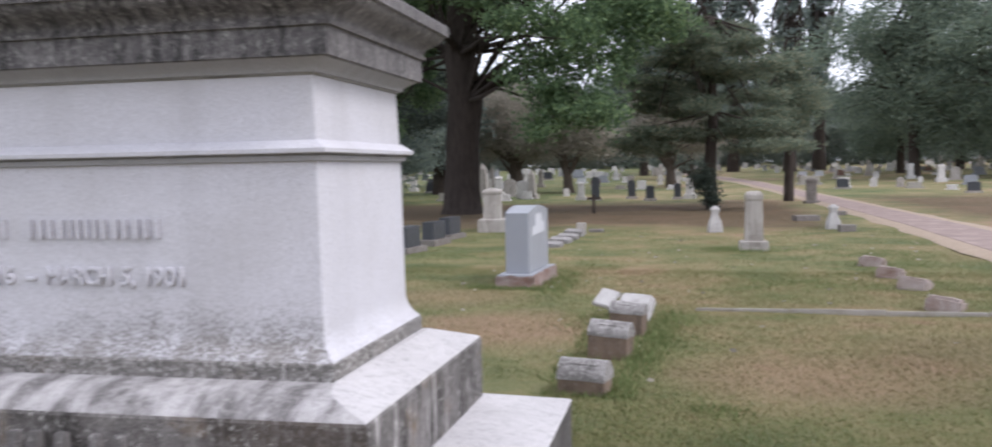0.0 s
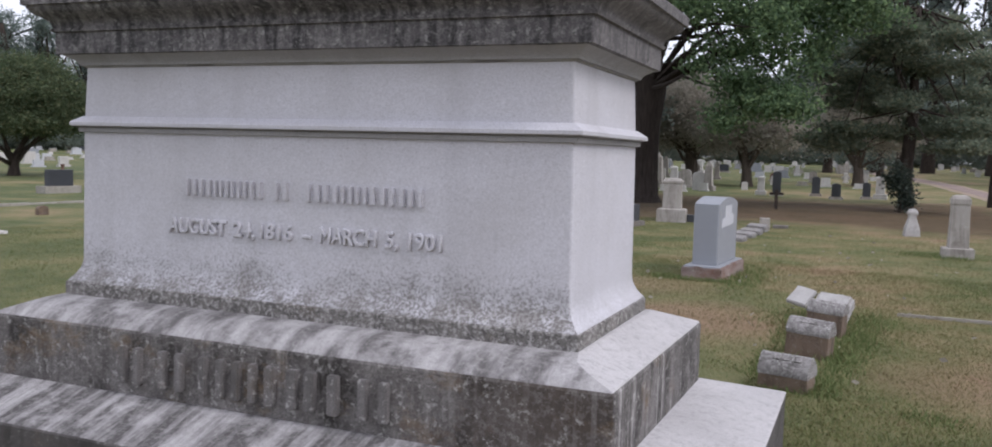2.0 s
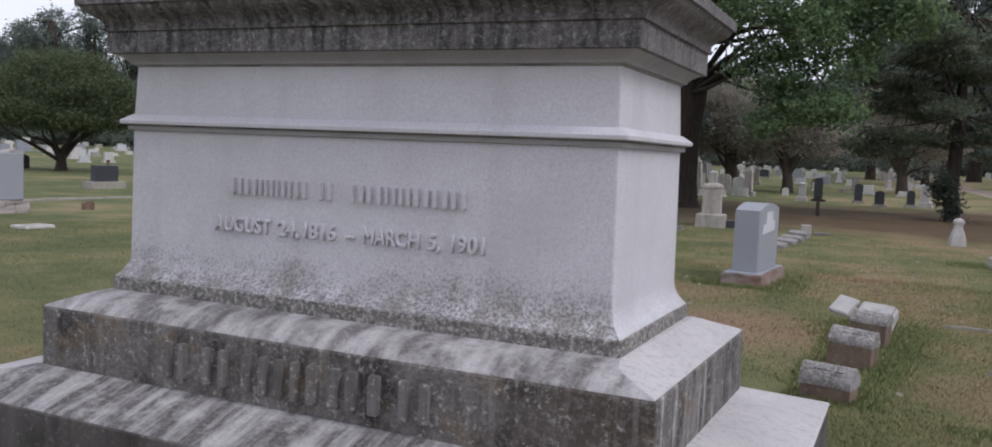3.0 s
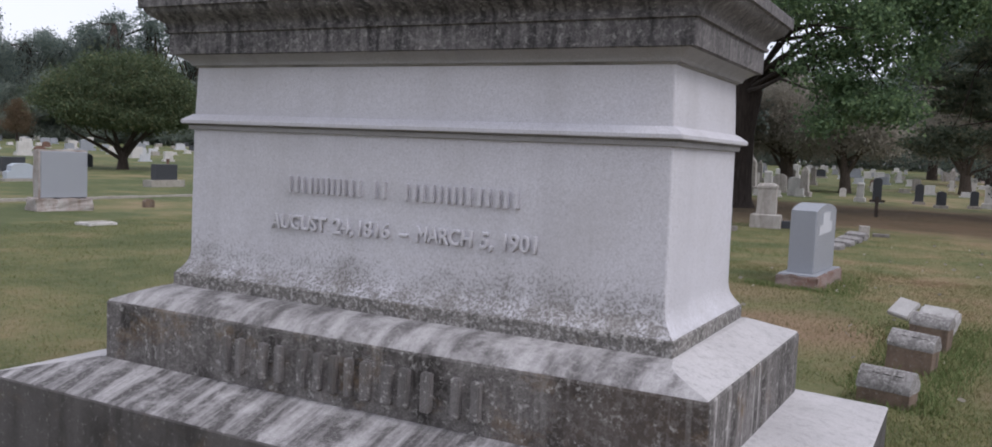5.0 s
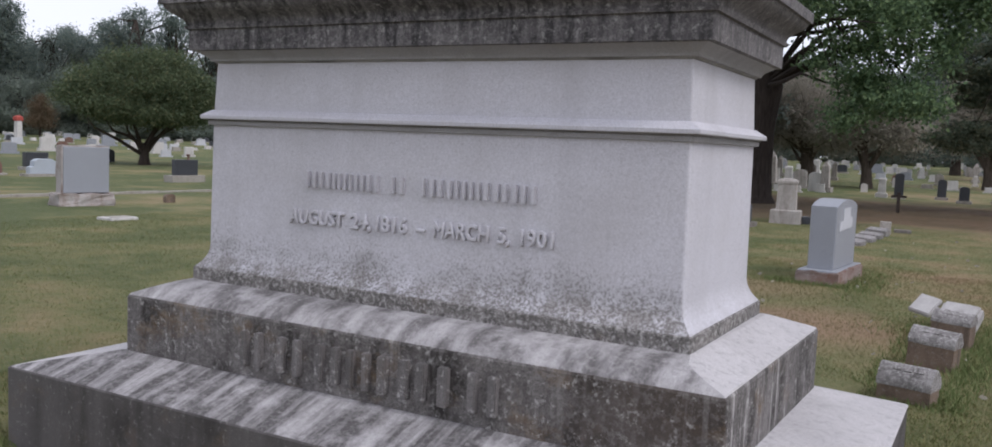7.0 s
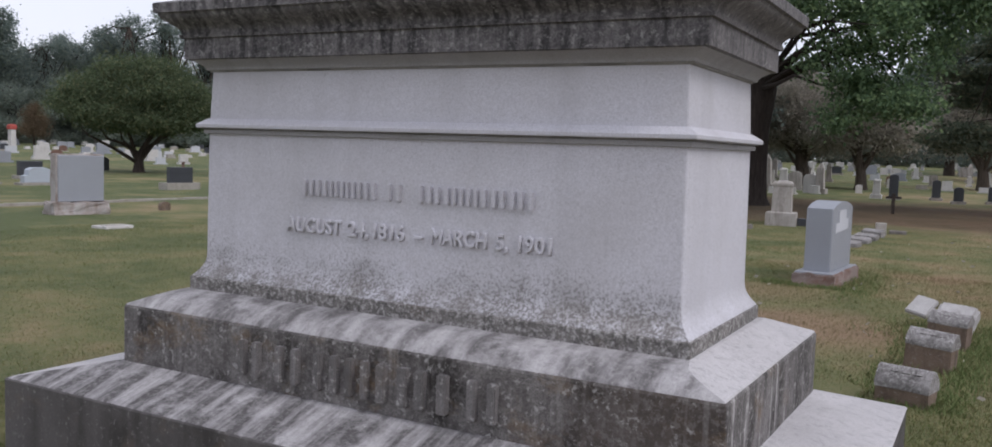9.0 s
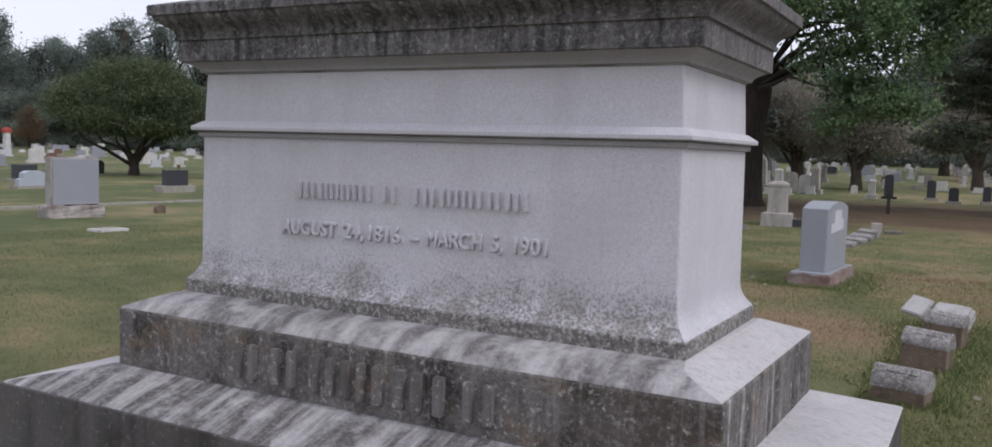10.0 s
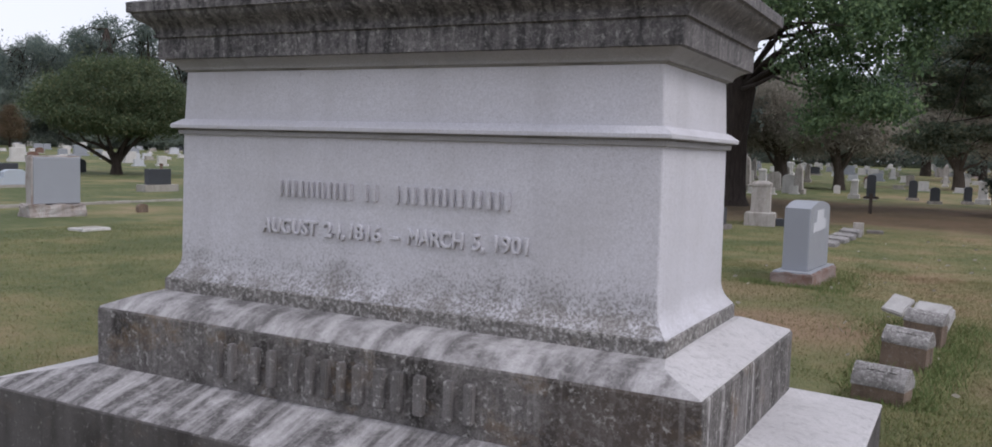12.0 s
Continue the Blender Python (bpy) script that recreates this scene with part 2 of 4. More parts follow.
def turf_colour(nt):
    """Thin lawn: straw, green and bare patches at several sizes."""
    big = noise_tex(nt, 0.16, 3.0, 0.55)
    mid = noise_tex(nt, 0.75, 5.0, 0.65)
    small = noise_tex(nt, 9.0, 5.0, 0.7)
    straw, green, olive, bare = (0.240, 0.190, 0.103), (0.076, 0.099, 0.036), (0.150, 0.149, 0.063), (0.275, 0.175, 0.120)
    f = maths(nt, "ADD", maths(nt, "MULTIPLY", big, 0.5), maths(nt, "MULTIPLY", mid, 0.5))
    f = maths(nt, "SUBTRACT", f, maths(nt, "MULTIPLY", mask(nt, xyz(nt)[0], -1.5, -6.0), 0.085))
    col = ramp_of(nt, f, [(0.385, green), (0.475, olive), (0.555, straw), (0.615, bare)])
    col = mix(nt, maths(nt, "MULTIPLY", mask(nt, small, 0.50, 0.76), 0.35), col, green)
    # trodden bare earth behind the monument's end and out on the lawn
    p = xyz(nt)
    for cx, cy, kx, ky, amount in ((-0.6, 5.7, 0.8, 0.75, 0.75), (2.15, 3.95, 0.75, 1.0, 0.6), (-1.7, 7.6, 0.8, 0.9, 0.4), (3.6, 4.9, 0.7, 0.9, 0.45)):
        dx = maths(nt, "MULTIPLY", maths(nt, "SUBTRACT", p[0], cx), kx)
        dy = maths(nt, "MULTIPLY", maths(nt, "SUBTRACT", p[1], cy), ky)
        d = maths(nt, "ADD", maths(nt, "MULTIPLY", dx, dx), maths(nt, "MULTIPLY", dy, dy))
        d = maths(nt, "ADD", d, maths(nt, "MULTIPLY", maths(nt, "SUBTRACT", mid, 0.5), 2.4))
        col = mix(nt, maths(nt, "MULTIPLY", mask(nt, d, 0.85, 0.15), amount), col, bare)
    return mix(nt, maths(nt, "MULTIPLY", mask(nt, noise_tex(nt, 30.0, 4.0, 0.7), 0.5, 0.75), 0.5), col, (0.30, 0.25, 0.15))


def ground_material():
    m, nt, b = material("lawn", 0.95)
    col = turf_colour(nt)
    p = xyz(nt)
    # needle litter bed beneath the big trees
    wob = maths(nt, "MULTIPLY", maths(nt, "SUBTRACT", noise_tex(nt, 0.28, 4.0, 0.6), 0.5), 9.0)
    y = maths(nt, "ADD", p[1], wob)
    bed = maths(nt, "MULTIPLY", mask(nt, y, 17.8, 21.5), mask(nt, y, 37.0, 33.0))
    bed = maths(nt, "MULTIPLY", bed, maths(nt, "MULTIPLY", mask(nt, p[0], -18.0, -11.0), mask(nt, p[0], 5.6, 4.2)))
    # beyond the drive: brown litter, with the trees' shade painted into it
    bed2 = maths(nt, "MULTIPLY", maths(nt, "MULTIPLY", mask(nt, y, 19.0, 24.0), mask(nt, y, 42.0, 36.0)), mask(nt, p[0], 7.6, 9.5))
    bed = maths(nt, "MAXIMUM", bed, maths(nt, "MULTIPLY", bed2, 0.95))
    col = mix(nt, maths(nt, "MULTIPLY", bed, 0.8), col, mix(nt, noise_tex(nt, 3.0, 5.0, 0.7), (0.05, 0.029, 0.018), (0.14, 0.083, 0.052)))
    nt.links.new(col, b.inputs["Base Color"])
    bump(nt, b, maths(nt, "ADD", noise_tex(nt, 45.0, 5.0, 0.75), noise_tex(nt, 7.0, 4.0)), 0.8, 0.03)
    return m


def blade_material(name, lush):
    m, nt, b = material(name, 0.8)
    g = nt.nodes.new("ShaderNodeNewGeometry")
    col = turf_colour(nt)
    tone = ramp_of(nt, g.outputs["Random Per Island"], [(0.0, (0.08, 0.125, 0.030)), (0.45, (0.135, 0.165, 0.048)), (0.75, (0.25, 0.215, 0.095)), (1.0, (0.40, 0.33, 0.19))])
    if lush:
        tone = ramp_of(nt, g.outputs["Random Per Island"], [(0.0, (0.080, 0.128, 0.036)), (0.7, (0.140, 0.185, 0.065)), (1.0, (0.24, 0.225, 0.105))])
    nt.links.new(mix(nt, 0.85 if lush else 0.4, col, tone), b.inputs["Base Color"])
    return m


def leaf_material(name, stops, through_=0.25):
    m, nt, b = material(name, 0.6)
    g = nt.nodes.new("ShaderNodeNewGeometry")
    col = ramp_of(nt, g.outputs["Random Per Island"], stops)
    col = mix(nt, mask(nt, noise_tex(nt, 0.9, 3.0), 0.35, 0.7), col, mix(nt, 1.0, col, (0.7, 0.74, 0.72), "MULTIPLY"))
    nt.links.new(col, b.inputs["Base Color"])
    b.inputs["Specular IOR Level"].default_value = 0.2
    t = nt.nodes.new("ShaderNodeBsdfTranslucent")
    nt.links.new(col, t.inputs[0])
    mx = nt.nodes.new("ShaderNodeMixShader")
    mx.inputs[0].default_value = through_
    nt.links.new(b.outputs[0], mx.inputs[1])
    nt.links.new(t.outputs[0], mx.inputs[2])
    nt.links.new(mx.outputs[0], nt.nodes["Material Output"].inputs[0])
    return m


def bark_material(name, light, dark):
    m, nt, b = material(name, 0.95)
    n = noise_tex(nt, 1.0, 6.0, 0.7, (14, 14, 2.2))
    nt.links.new(ramp_of(nt, n, [(0.35, dark), (0.65, light)]), b.inputs["Base Color"])
    bump(nt, b, n, 0.9, 0.05)
    return m


def road_material():
    m, nt, b = material("worn_drive", 0.95)
    n = noise_tex(nt, 2.0, 6.0, 0.65)
    col = ramp_of(nt, n, [(0.3, (0.19, 0.145, 0.13)), (0.55, (0.27, 0.205, 0.185)), (0.75, (0.36, 0.285, 0.25))])
    col = mix(nt, maths(nt, "MULTIPLY", mask(nt, noise_tex(nt, 60.0, 3.0, 0.7), 0.45, 0.7), 0.4), col, (0.2, 0.16, 0.15))
    nt.links.new(col, b.inputs["Base Color"])
    bump(nt, b, noise_tex(nt, 50.0, 4.0), 0.5, 0.01)
    return m


def far_stone_material():
    m, nt, b = material("distant_stone", 0.8)
    g = nt.nodes.new("ShaderNodeNewGeometry")
    col = ramp_of(nt, g.outputs["Random Per Island"], [(0.0, (0.07, 0.075, 0.085)), (0.16, (0.22, 0.20, 0.19)), (0.4, (0.40, 0.40, 0.42)), (0.7, (0.50, 0.48, 0.46)), (1.0, (0.66, 0.64, 0.62))])
    col = mix(nt, maths(nt, "MULTIPLY", mask(nt, noise_tex(nt, 5.0, 5.0, 0.7), 0.45, 0.65), 0.35), col, (0.2, 0.18, 0.16))
    nt.links.new(col, b.inputs["Base Color"])
    return m


M_FARSTONE = far_stone_material()
M_GROUND, M_BLADE, M_LUSH = ground_material(), blade_material("thin_turf", False), blade_material("lush_tufts", True)
M_ROAD = road_material()
M_SHOULDER = granite("sandy_shoulder", (0.38, 0.305, 0.235), (0.28, 0.215, 0.165), (0.22, 0.17, 0.12), (3, 3), (0.4, 0.7), 0.6, rough=0.95)
M_OAKLEAF = leaf_material("oak_leaves", [(0, (0.098, 0.150, 0.085)), (0.6, (0.162, 0.245, 0.125)), (1, (0.27, 0.36, 0.18))], 0.55)
M_CEDAR = leaf_material("cedar_foliage", [(0, (0.145, 0.182, 0.138)), (0.7, (0.215, 0.252, 0.18)), (1, (0.31, 0.295, 0.20))], 0.55)
M_BROAD = leaf_material("broad_tree_leaves", [(0, (0.155, 0.20, 0.16)), (0.7, (0.235, 0.29, 0.222)), (1, (0.31, 0.355, 0.26))], 0.55)
# distance haze is mixed into these two leaf colours, paler and bluer
M_FAR = leaf_material("hazed_far_foliage", [(0, (0.165, 0.203, 0.192)), (0.7, (0.24, 0.285, 0.252)), (1, (0.30, 0.335, 0.275))], 0.6)
M_HEDGE = leaf_material("hazed_boundary_foliage", [(0, (0.22, 0.26, 0.235)), (0.7, (0.31, 0.355, 0.31)), (1, (0.39, 0.42, 0.35))], 0.6)
M_DARKLEAF = leaf_material("deep_green_foliage", [(0, (0.045, 0.060, 0.052)), (0.7, (0.07, 0.09, 0.072)), (1, (0.11, 0.125, 0.09))], 0.3)
M_MYRTLE = leaf_material("fading_myrtle_leaves", [(0, (0.30, 0.27, 0.23)), (0.6, (0.39, 0.35, 0.30)), (1, (0.46, 0.43, 0.35))], 0.55)
M_ROUND = leaf_material("dense_crown_leaves", [(0, (0.078, 0.108, 0.06)), (0.7, (0.12, 0.155, 0.08)), (1, (0.195, 0.19, 0.10))], 0.4)
M_RUST = leaf_material("rusty_leaves", [(0, (0.12, 0.085, 0.055)), (0.6, (0.17, 0.12, 0.075)), (1, (0.22, 0.17, 0.11))], 0.4)
M_BARK = bark_material("dark_bark", (0.075, 0.058, 0.048), (0.028, 0.022, 0.019))
M_OAKBARK = bark_material("old_oak_bark", (0.055, 0.043, 0.037), (0.020, 0.016, 0.014))
M_BARK_PALE = bark_material("smooth_bark", (0.12, 0.095, 0.075), (0.05, 0.04, 0.033))


# ---------------------------------------------------------------- mesh helpers
def part(name, bm, mat, parent=None, label="", smooth=0.0):
    """One bmesh as one mesh object, under a thing or a part. smooth: angle in degrees below which edges are soft."""
    bmesh.ops.recalc_face_normals(bm, faces=bm.faces)
    if smooth:
        for f in bm.faces:
            f.smooth = True
        for e in bm.edges:
            e.smooth = len(e.link_faces) == 2 and e.calc_face_angle(0) < radians(smooth)
    me = bpy.data.meshes.new(name)
    bm.to_mesh(me)
    bm.free()
    for one in (mat if isinstance(mat, (list, tuple)) else [mat]):
        me.materials.append(one)
    ob = new(name, me)
    if parent:
        ob.parent = parent
    if label:
        ob["label"] = label
    return ob


def thing(name, label, category, m=None, group="", kind=""):
    e = tagged(new(name), label, category, group, kind)
    e.empty_display_size = 0.1
    if m is not None:
        e.matrix_basis = m
    return e


def rect_ring(bm, z, hx, hy, r=0.0, seg=2):
    pts = []
    if r <= 0:
        pts = [(hx, -hy), (hx, hy), (-hx, hy), (-hx, -hy)]
    else:
        for cx, cy, a0 in ((hx - r, -hy + r, -90), (hx - r, hy - r, 0), (-hx + r, hy - r, 90), (-hx + r, -hy + r, 180)):
            for k in range(seg + 1):
                a = radians(a0 + 90 * k / seg)
                pts.append((cx + r * math.cos(a), cy + r * math.sin(a)))
    return [bm.verts.new((x, y, z)) for x, y in pts]


def rect_loft(rows, r=0.0, seg=2, bm=None):
    """A block whose outline on plan is a rectangle, from rows of z, half length, half depth."""
    bm = bm or bmesh.new()
    rings = [rect_ring(bm, z, hx, hy, r, seg) for z, hx, hy in rows]
    for a, b in zip(rings, rings[1:]):
        n = len(a)
        for i in range(n):
            bm.faces.new((a[i], a[(i + 1) % n], b[(i + 1) % n], b[i]))
    bm.faces.new(list(reversed(rings[0])))
    bm.faces.new(rings[-1])
    return bm


def box(bm, x0, x1, y0, y1, z0, z1, bev=0.0):
    v = [bm.verts.new(p) for p in ((x0, y0, z0), (x1, y0, z0), (x1, y1, z0), (x0, y1, z0), (x0, y0, z1), (x1, y0, z1), (x1, y1, z1), (x0, y1, z1))]
    fs = [bm.faces.new([v[i] for i in q]) for q in ((3, 2, 1, 0), (4, 5, 6, 7), (0, 1, 5, 4), (1, 2, 6, 5), (2, 3, 7, 6), (3, 0, 4, 7))]
    if bev:
        bmesh.ops.bevel(bm, geom=list({e for f in fs for e in f.edges}), offset=bev, segments=2, affect="EDGES")
    return bm


def slab_outline(pts, d, bev=0.008):
    """An upright tablet: outline of x, z points, extruded to the depth d about y = 0."""
    bm = bmesh.new()
    a = [bm.verts.new((x, -d / 2, z)) for x, z in pts]
    b = [bm.verts.new((x, d / 2, z)) for x, z in pts]
    fa, fb = bm.faces.new(a), bm.faces.new(list(reversed(b)))
    n = len(pts)
    for i in range(n):
        bm.faces.new((a[i], b[i], b[(i + 1) % n], a[(i + 1) % n]))
    if bev:
        bmesh.ops.bevel(bm, geom=list({e for f in (fa, fb) for e in f.edges}), offset=bev, segments=1, affect="EDGES")
    return bm


def roughen(bm, amount, cuts=2, freq=6.0, floor=None):
    bmesh.ops.subdivide_edges(bm, edges=bm.edges[:], cuts=cuts, use_grid_fill=True)
    for v in bm.verts:
        if floor is None or v.co.z > floor:
            v.co += Vector(noise.noise_vector(v.co * freq)) * amount
    return bm


def tube(bm, pts, radii, sides=7):
    pts = [Vector(p) for p in pts]
    whole = (pts[-1] - pts[0]).normalized()
    ref = Vector((1, 0, 0)) if abs(whole.x) < 0.7 else Vector((0, 1, 0))
    rings = []
    for i, (p, r) in enumerate(zip(pts, radii)):
        d = (pts[min(i + 1, len(pts) - 1)] - pts[max(i - 1, 0)]).normalized()
        u = (ref - d * ref.dot(d)).normalized()
        w = d.cross(u)
        rings.append([bm.verts.new(p + u * (r * math.cos(2 * math.pi * k / sides)) + w * (r * math.sin(2 * math.pi * k / sides))) for k in range(sides)])
    for a, b in zip(rings, rings[1:]):
        for k in range(sides):
            bm.faces.new((a[k], a[(k + 1) % sides], b[(k + 1) % sides], b[k]))
    bm.faces.new(list(reversed(rings[0])))
    bm.faces.new(rings[-1])


def ground_z(x, y):
    u, v = max(0.0, -x - 55.0), max(0.0, min(y, 160.0) - 46.0)
    return max(0.012 * u * u / (u + 20.0), 0.018 * v * v / (v + 20.0))


# ---------------------------------------------------------------- ground, drive, kerbs
def axis(lo, hi, near, fine, coarse):
    out, v = [], lo
    while v < hi:
        out.append(v)
        v += fine if abs(v) < near else coarse
    return out + [hi]


def build_ground():
    bm = bmesh.new()
    xs = [-900, -500, -300] + axis(-200, 60, 16, 0.5, 4.0) + [120, 300, 900]
    ys = [-900, -300, -100] + axis(-40, 140, 18, 0.5, 4.0) + [300, 900]
    grid = [[bm.verts.new((x, y, ground_z(max(x, -200), y) + (0.035 * noise.noise(Vector((x * 0.5, y * 0.5, 0))) - 0.012 if abs(x) < 17 and -12 < y < 20 else 0))) for x in xs] for y in ys]
    for a, b in zip(grid, grid[1:]):
        for i in range(len(xs) - 1):
            bm.faces.new((a[i], a[i + 1], b[i + 1], b[i]))
    tagged(part("ground", bm, M_GROUND, smooth=60), "thin dry lawn with green, straw and bare brown patches", "lawn", kind="structure")


build_ground()

DRIVE = [(6.6, 9.0, 0.80), (6.7, 14.0, 0.78), (6.8, 20.0, 0.74), (6.75, 27.0, 0.70), (6.7, 36.0, 0.68), (6.45, 50.0, 0.70), (5.6, 64.0, 0.75), (3.6, 78.0, 0.8), (0.5, 92.0, 0.8)]


def ribbon(name, offs, z, mat, label):
    bm = bmesh.new()
    rows = []
    n = len(DRIVE)
    for i in range((n - 1) * 6 + 1):
        k, f = min(i // 6, n - 2), i / 6 - min(i // 6, n - 2)
        x, y, w = [a + (b - a) * f for a, b in zip(DRIVE[k], DRIVE[k + 1])]
        wob = 0.05 * math.sin(y * 1.7) + 0.04 * math.sin(y * 4.1)
        rows.append([bm.verts.new((x + w * o + (wob if abs(o) > 1 else 0), y, ground_z(x, y) + (z if abs(o) < max(map(abs, offs)) else 0.0))) for o in offs])
    for a, b in zip(rows, rows[1:]):
        for j in range(len(offs) - 1):
            bm.faces.new((a[j], a[j + 1], b[j + 1], b[j]))
    return tagged(part(name, bm, mat, smooth=40), label, "drive", kind="structure")


ribbon("drive_shoulder", (-1.35, -1.2, 0, 1.2, 1.35), 0.035, M_SHOULDER, "pale sandy shoulder of the cemetery drive")
ribbon("drive", (-0.85, -0.8, 0, 0.8, 0.85), 0.043, M_ROAD, "worn pinkish grey gravel drive between the lawns")


def coping(x0, y0, x1, y1, w, h, label):
    m = pose((x0 + x1) / 2, (y0 + y1) / 2, 0, 0, 0, math.degrees(math.atan2(y1 - y0, x1 - x0)))
    length = math.hypot(x1 - x0, y1 - y0)
    bm = bmesh.new()
    n = max(2, int(length / 0.9))
    for i in range(n):
        a = -length / 2 + length * i / n
        box(bm, a + 0.004, a + length / n - 0.004, -w / 2, w / 2, -0.05, h + 0.006 * math.sin(i * 2.3), 0.006)
    ob = part("coping", bm, M_CONC)
    ob.matrix_basis = m
    tagged(ob, label, "kerb", kind="structure")


coping(1.25, 6.86, 6.0, 6.80, 0.035, 0.03, "thin pale concrete coping sunk in the lawn")
coping(-17.9, 3.0, -17.2, 17.0, 0.12, 0.05, "low sandy coping along the burial plots")


# ---------------------------------------------------------------- the monument
MX, MY = -1.25, 0.52


def build_monument():
    mon = thing("monument", "large weathered grey granite family monument with stepped base and cornice", "monument", pose(MX, MY, 0))
    # plinth: upright faces, then the sloping top
    part("plinth", rect_loft([(-0.12, 1.885, 1.05), (0.384, 1.885, 1.05), (0.391, 1.880, 1.045)], 0.012), M_PLINTH, mon, "dark stained granite bottom step").location.x = -0.03
    part("plinth_wash", rect_loft([(0.3915, 1.879, 1.044), (0.397, 1.870, 1.035), (0.485, 1.455, 0.752), (0.4852, 1.38, 0.68)], 0.012), M_WASHDARK, mon, "sloping top with long dark rain streaks").location.x = -0.02

    def skew(bm, dx):
        """The back corner of the end stands out a little further than the front one."""
        for v in bm.verts:
            if v.co.x > 0 and v.co.y > 0:
                v.co.x += dx
        return bm

    part("base_block", skew(rect_loft([(0.46, 1.447, 0.744), (0.746, 1.447, 0.744), (0.756, 1.442, 0.739)], 0.007), 0.026), M_BASE, mon, "granite step streaked black and white")
    # the front of the shoulder is bellied, the ends plain slopes, so that a hip runs down each corner
    wash = [(0.7565, 1.441, 0.738), (0.763, 1.436, 0.733)]
    for k in range(1, 9):
        g = k / 8
        wash.append((0.763 + 0.068 * g, 1.436 - 0.180 * g, 0.733 - 0.203 * g))
    wash.append((0.8315, 1.20, 0.47))
    bm = skew(rect_loft(wash, 0.004), 0.026)
    for v in bm.verts:
        g = (v.co.z - 0.763) / 0.068
        if v.co.y < 0 and 0 < g < 0.999:
            v.co.y -= 0.203 * ((1 - g) ** 0.40 - (1 - g))
    part("base_wash", bm, M_WASH, mon, "pale sloping shoulder with dark rain streaks", 11)
    part("die_foot", rect_loft([(0.815, 1.250, 0.520), (0.887, 1.250, 0.520), (0.892, 1.246, 0.516)], 0.006), M_LIP, mon, "lichen covered fillet")
    die = [(0.8925, 1.244, 0.514)]
    for k in range(9):
        f = k / 8
        die.append((0.897 + 0.115 * f, 1.196 + 0.046 * (1 - f) ** 2.4, 0.464 + 0.048 * (1 - f) ** 2.4))
    die += [(1.584, 1.190, 0.460)]
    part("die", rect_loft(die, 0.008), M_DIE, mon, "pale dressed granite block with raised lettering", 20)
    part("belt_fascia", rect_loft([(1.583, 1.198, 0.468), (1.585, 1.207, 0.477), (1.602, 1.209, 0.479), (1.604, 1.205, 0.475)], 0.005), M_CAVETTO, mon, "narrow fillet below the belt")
    # the shade in this groove is put into its colour
    part("belt_groove", rect_loft([(1.6035, 1.204, 0.474), (1.606, 1.208, 0.478), (1.6105, 1.222, 0.492)], 0.005), M_SHADELINE, mon, "hollow below the belt with its shade painted in")
    belt = [(1.611, 1.231, 0.501), (1.614, 1.234, 0.504), (1.627, 1.235, 0.505), (1.631, 1.231, 0.501), (1.656, 1.195, 0.465), (1.6565, 1.10, 0.36)]
    part("belt_course", rect_loft(belt, 0.006), M_DIE, mon)
    part("upper_die", rect_loft([(1.655, 1.188, 0.458), (1.879, 1.178, 0.450)], 0.008), M_DIE, mon)
    # thin strip coloured as the shade line at the joint
    part("cavetto_fillet", rect_loft([(1.8775, 1.182, 0.454), (1.8800, 1.186, 0.458), (1.8855, 1.188, 0.460)], 0.005), M_SHADELINE, mon, "painted shade line below the hollow moulding")
    cav = [(1.886, 1.200, 0.472)]
    for k in range(7):
        f = k / 6
        cav.append((1.889 + 0.041 * f, 1.202 + 0.050 * (1 - math.cos(f * math.pi / 2)), 0.474 + 0.050 * (1 - math.cos(f * math.pi / 2))))
    cav.append((1.9305, 1.15, 0.42))
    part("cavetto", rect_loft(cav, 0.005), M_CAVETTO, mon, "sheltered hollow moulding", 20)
    cor = [(1.930, 1.262, 0.534), (1.933, 1.272, 0.544), (2.028, 1.272, 0.544), (2.030, 1.285, 0.557), (2.044, 1.289, 0.561), (2.046, 1.279, 0.551)]
    for k in range(9):
        f = k / 8
        s = f - 0.13 * math.sin(2 * math.pi * f)
        cor.append((2.051 + 0.088 * f, 1.281 + 0.076 * s, 0.553 + 0.076 * s))
    cor += [(2.140, 1.372, 0.644), (2.182, 1.374, 0.646), (2.188, 1.369, 0.641), (2.25, 1.15, 0.42)]
    part("cornice", rect_loft(cor, 0.006), M_CORNICE, mon, "blackened moulded granite cornice", 20)
    front = -0.462

    # raised bars in place of the names
    def bars(name, items, z0, z1, yf, depth, bev, mat):
        for x0, x1 in items:
            w = (x1 - x0) * 0.30
            for a, b in ((x0, x0 + w), (x1 - w, x1)):
                bm = bmesh.new()
                box(bm, a - MX, b - MX, yf - depth, yf + 0.01, z0, z1, bev)
                part(name, bm, mat, mon)

    def run(x0, x1, widths, gap):
        total = sum(widths) + gap * (len(widths) - 1)
        k, out, x = (x1 - x0) / total, [], x0
        for w in widths:
            out.append((x, x + w * k))
            x += (w + gap) * k
        return out

    names = run(-1.832, -1.428, (1, 1, 0.7, 0.7, 0.8, 1), 0.34) + run(-1.366, -1.296, (1,), 0) + run(-1.205, -0.665, (1, 1, 0.75, 0.75, 1, 1, 0.95), 0.28)
    bars("name_bar", names, 1.318, 1.390, front, 0.019, 0.003, M_DIE)
    plinth_name = [(-1.928, -1.811), (-1.716, -1.591), (-1.506, -1.385), (-1.34, -1.231), (-1.186, -1.04), (-1.003, -0.856), (-0.767, -0.642)]
    bars("name_bar", plinth_name, 0.538, 0.692, -0.744, 0.030, 0.005, M_LETTER)

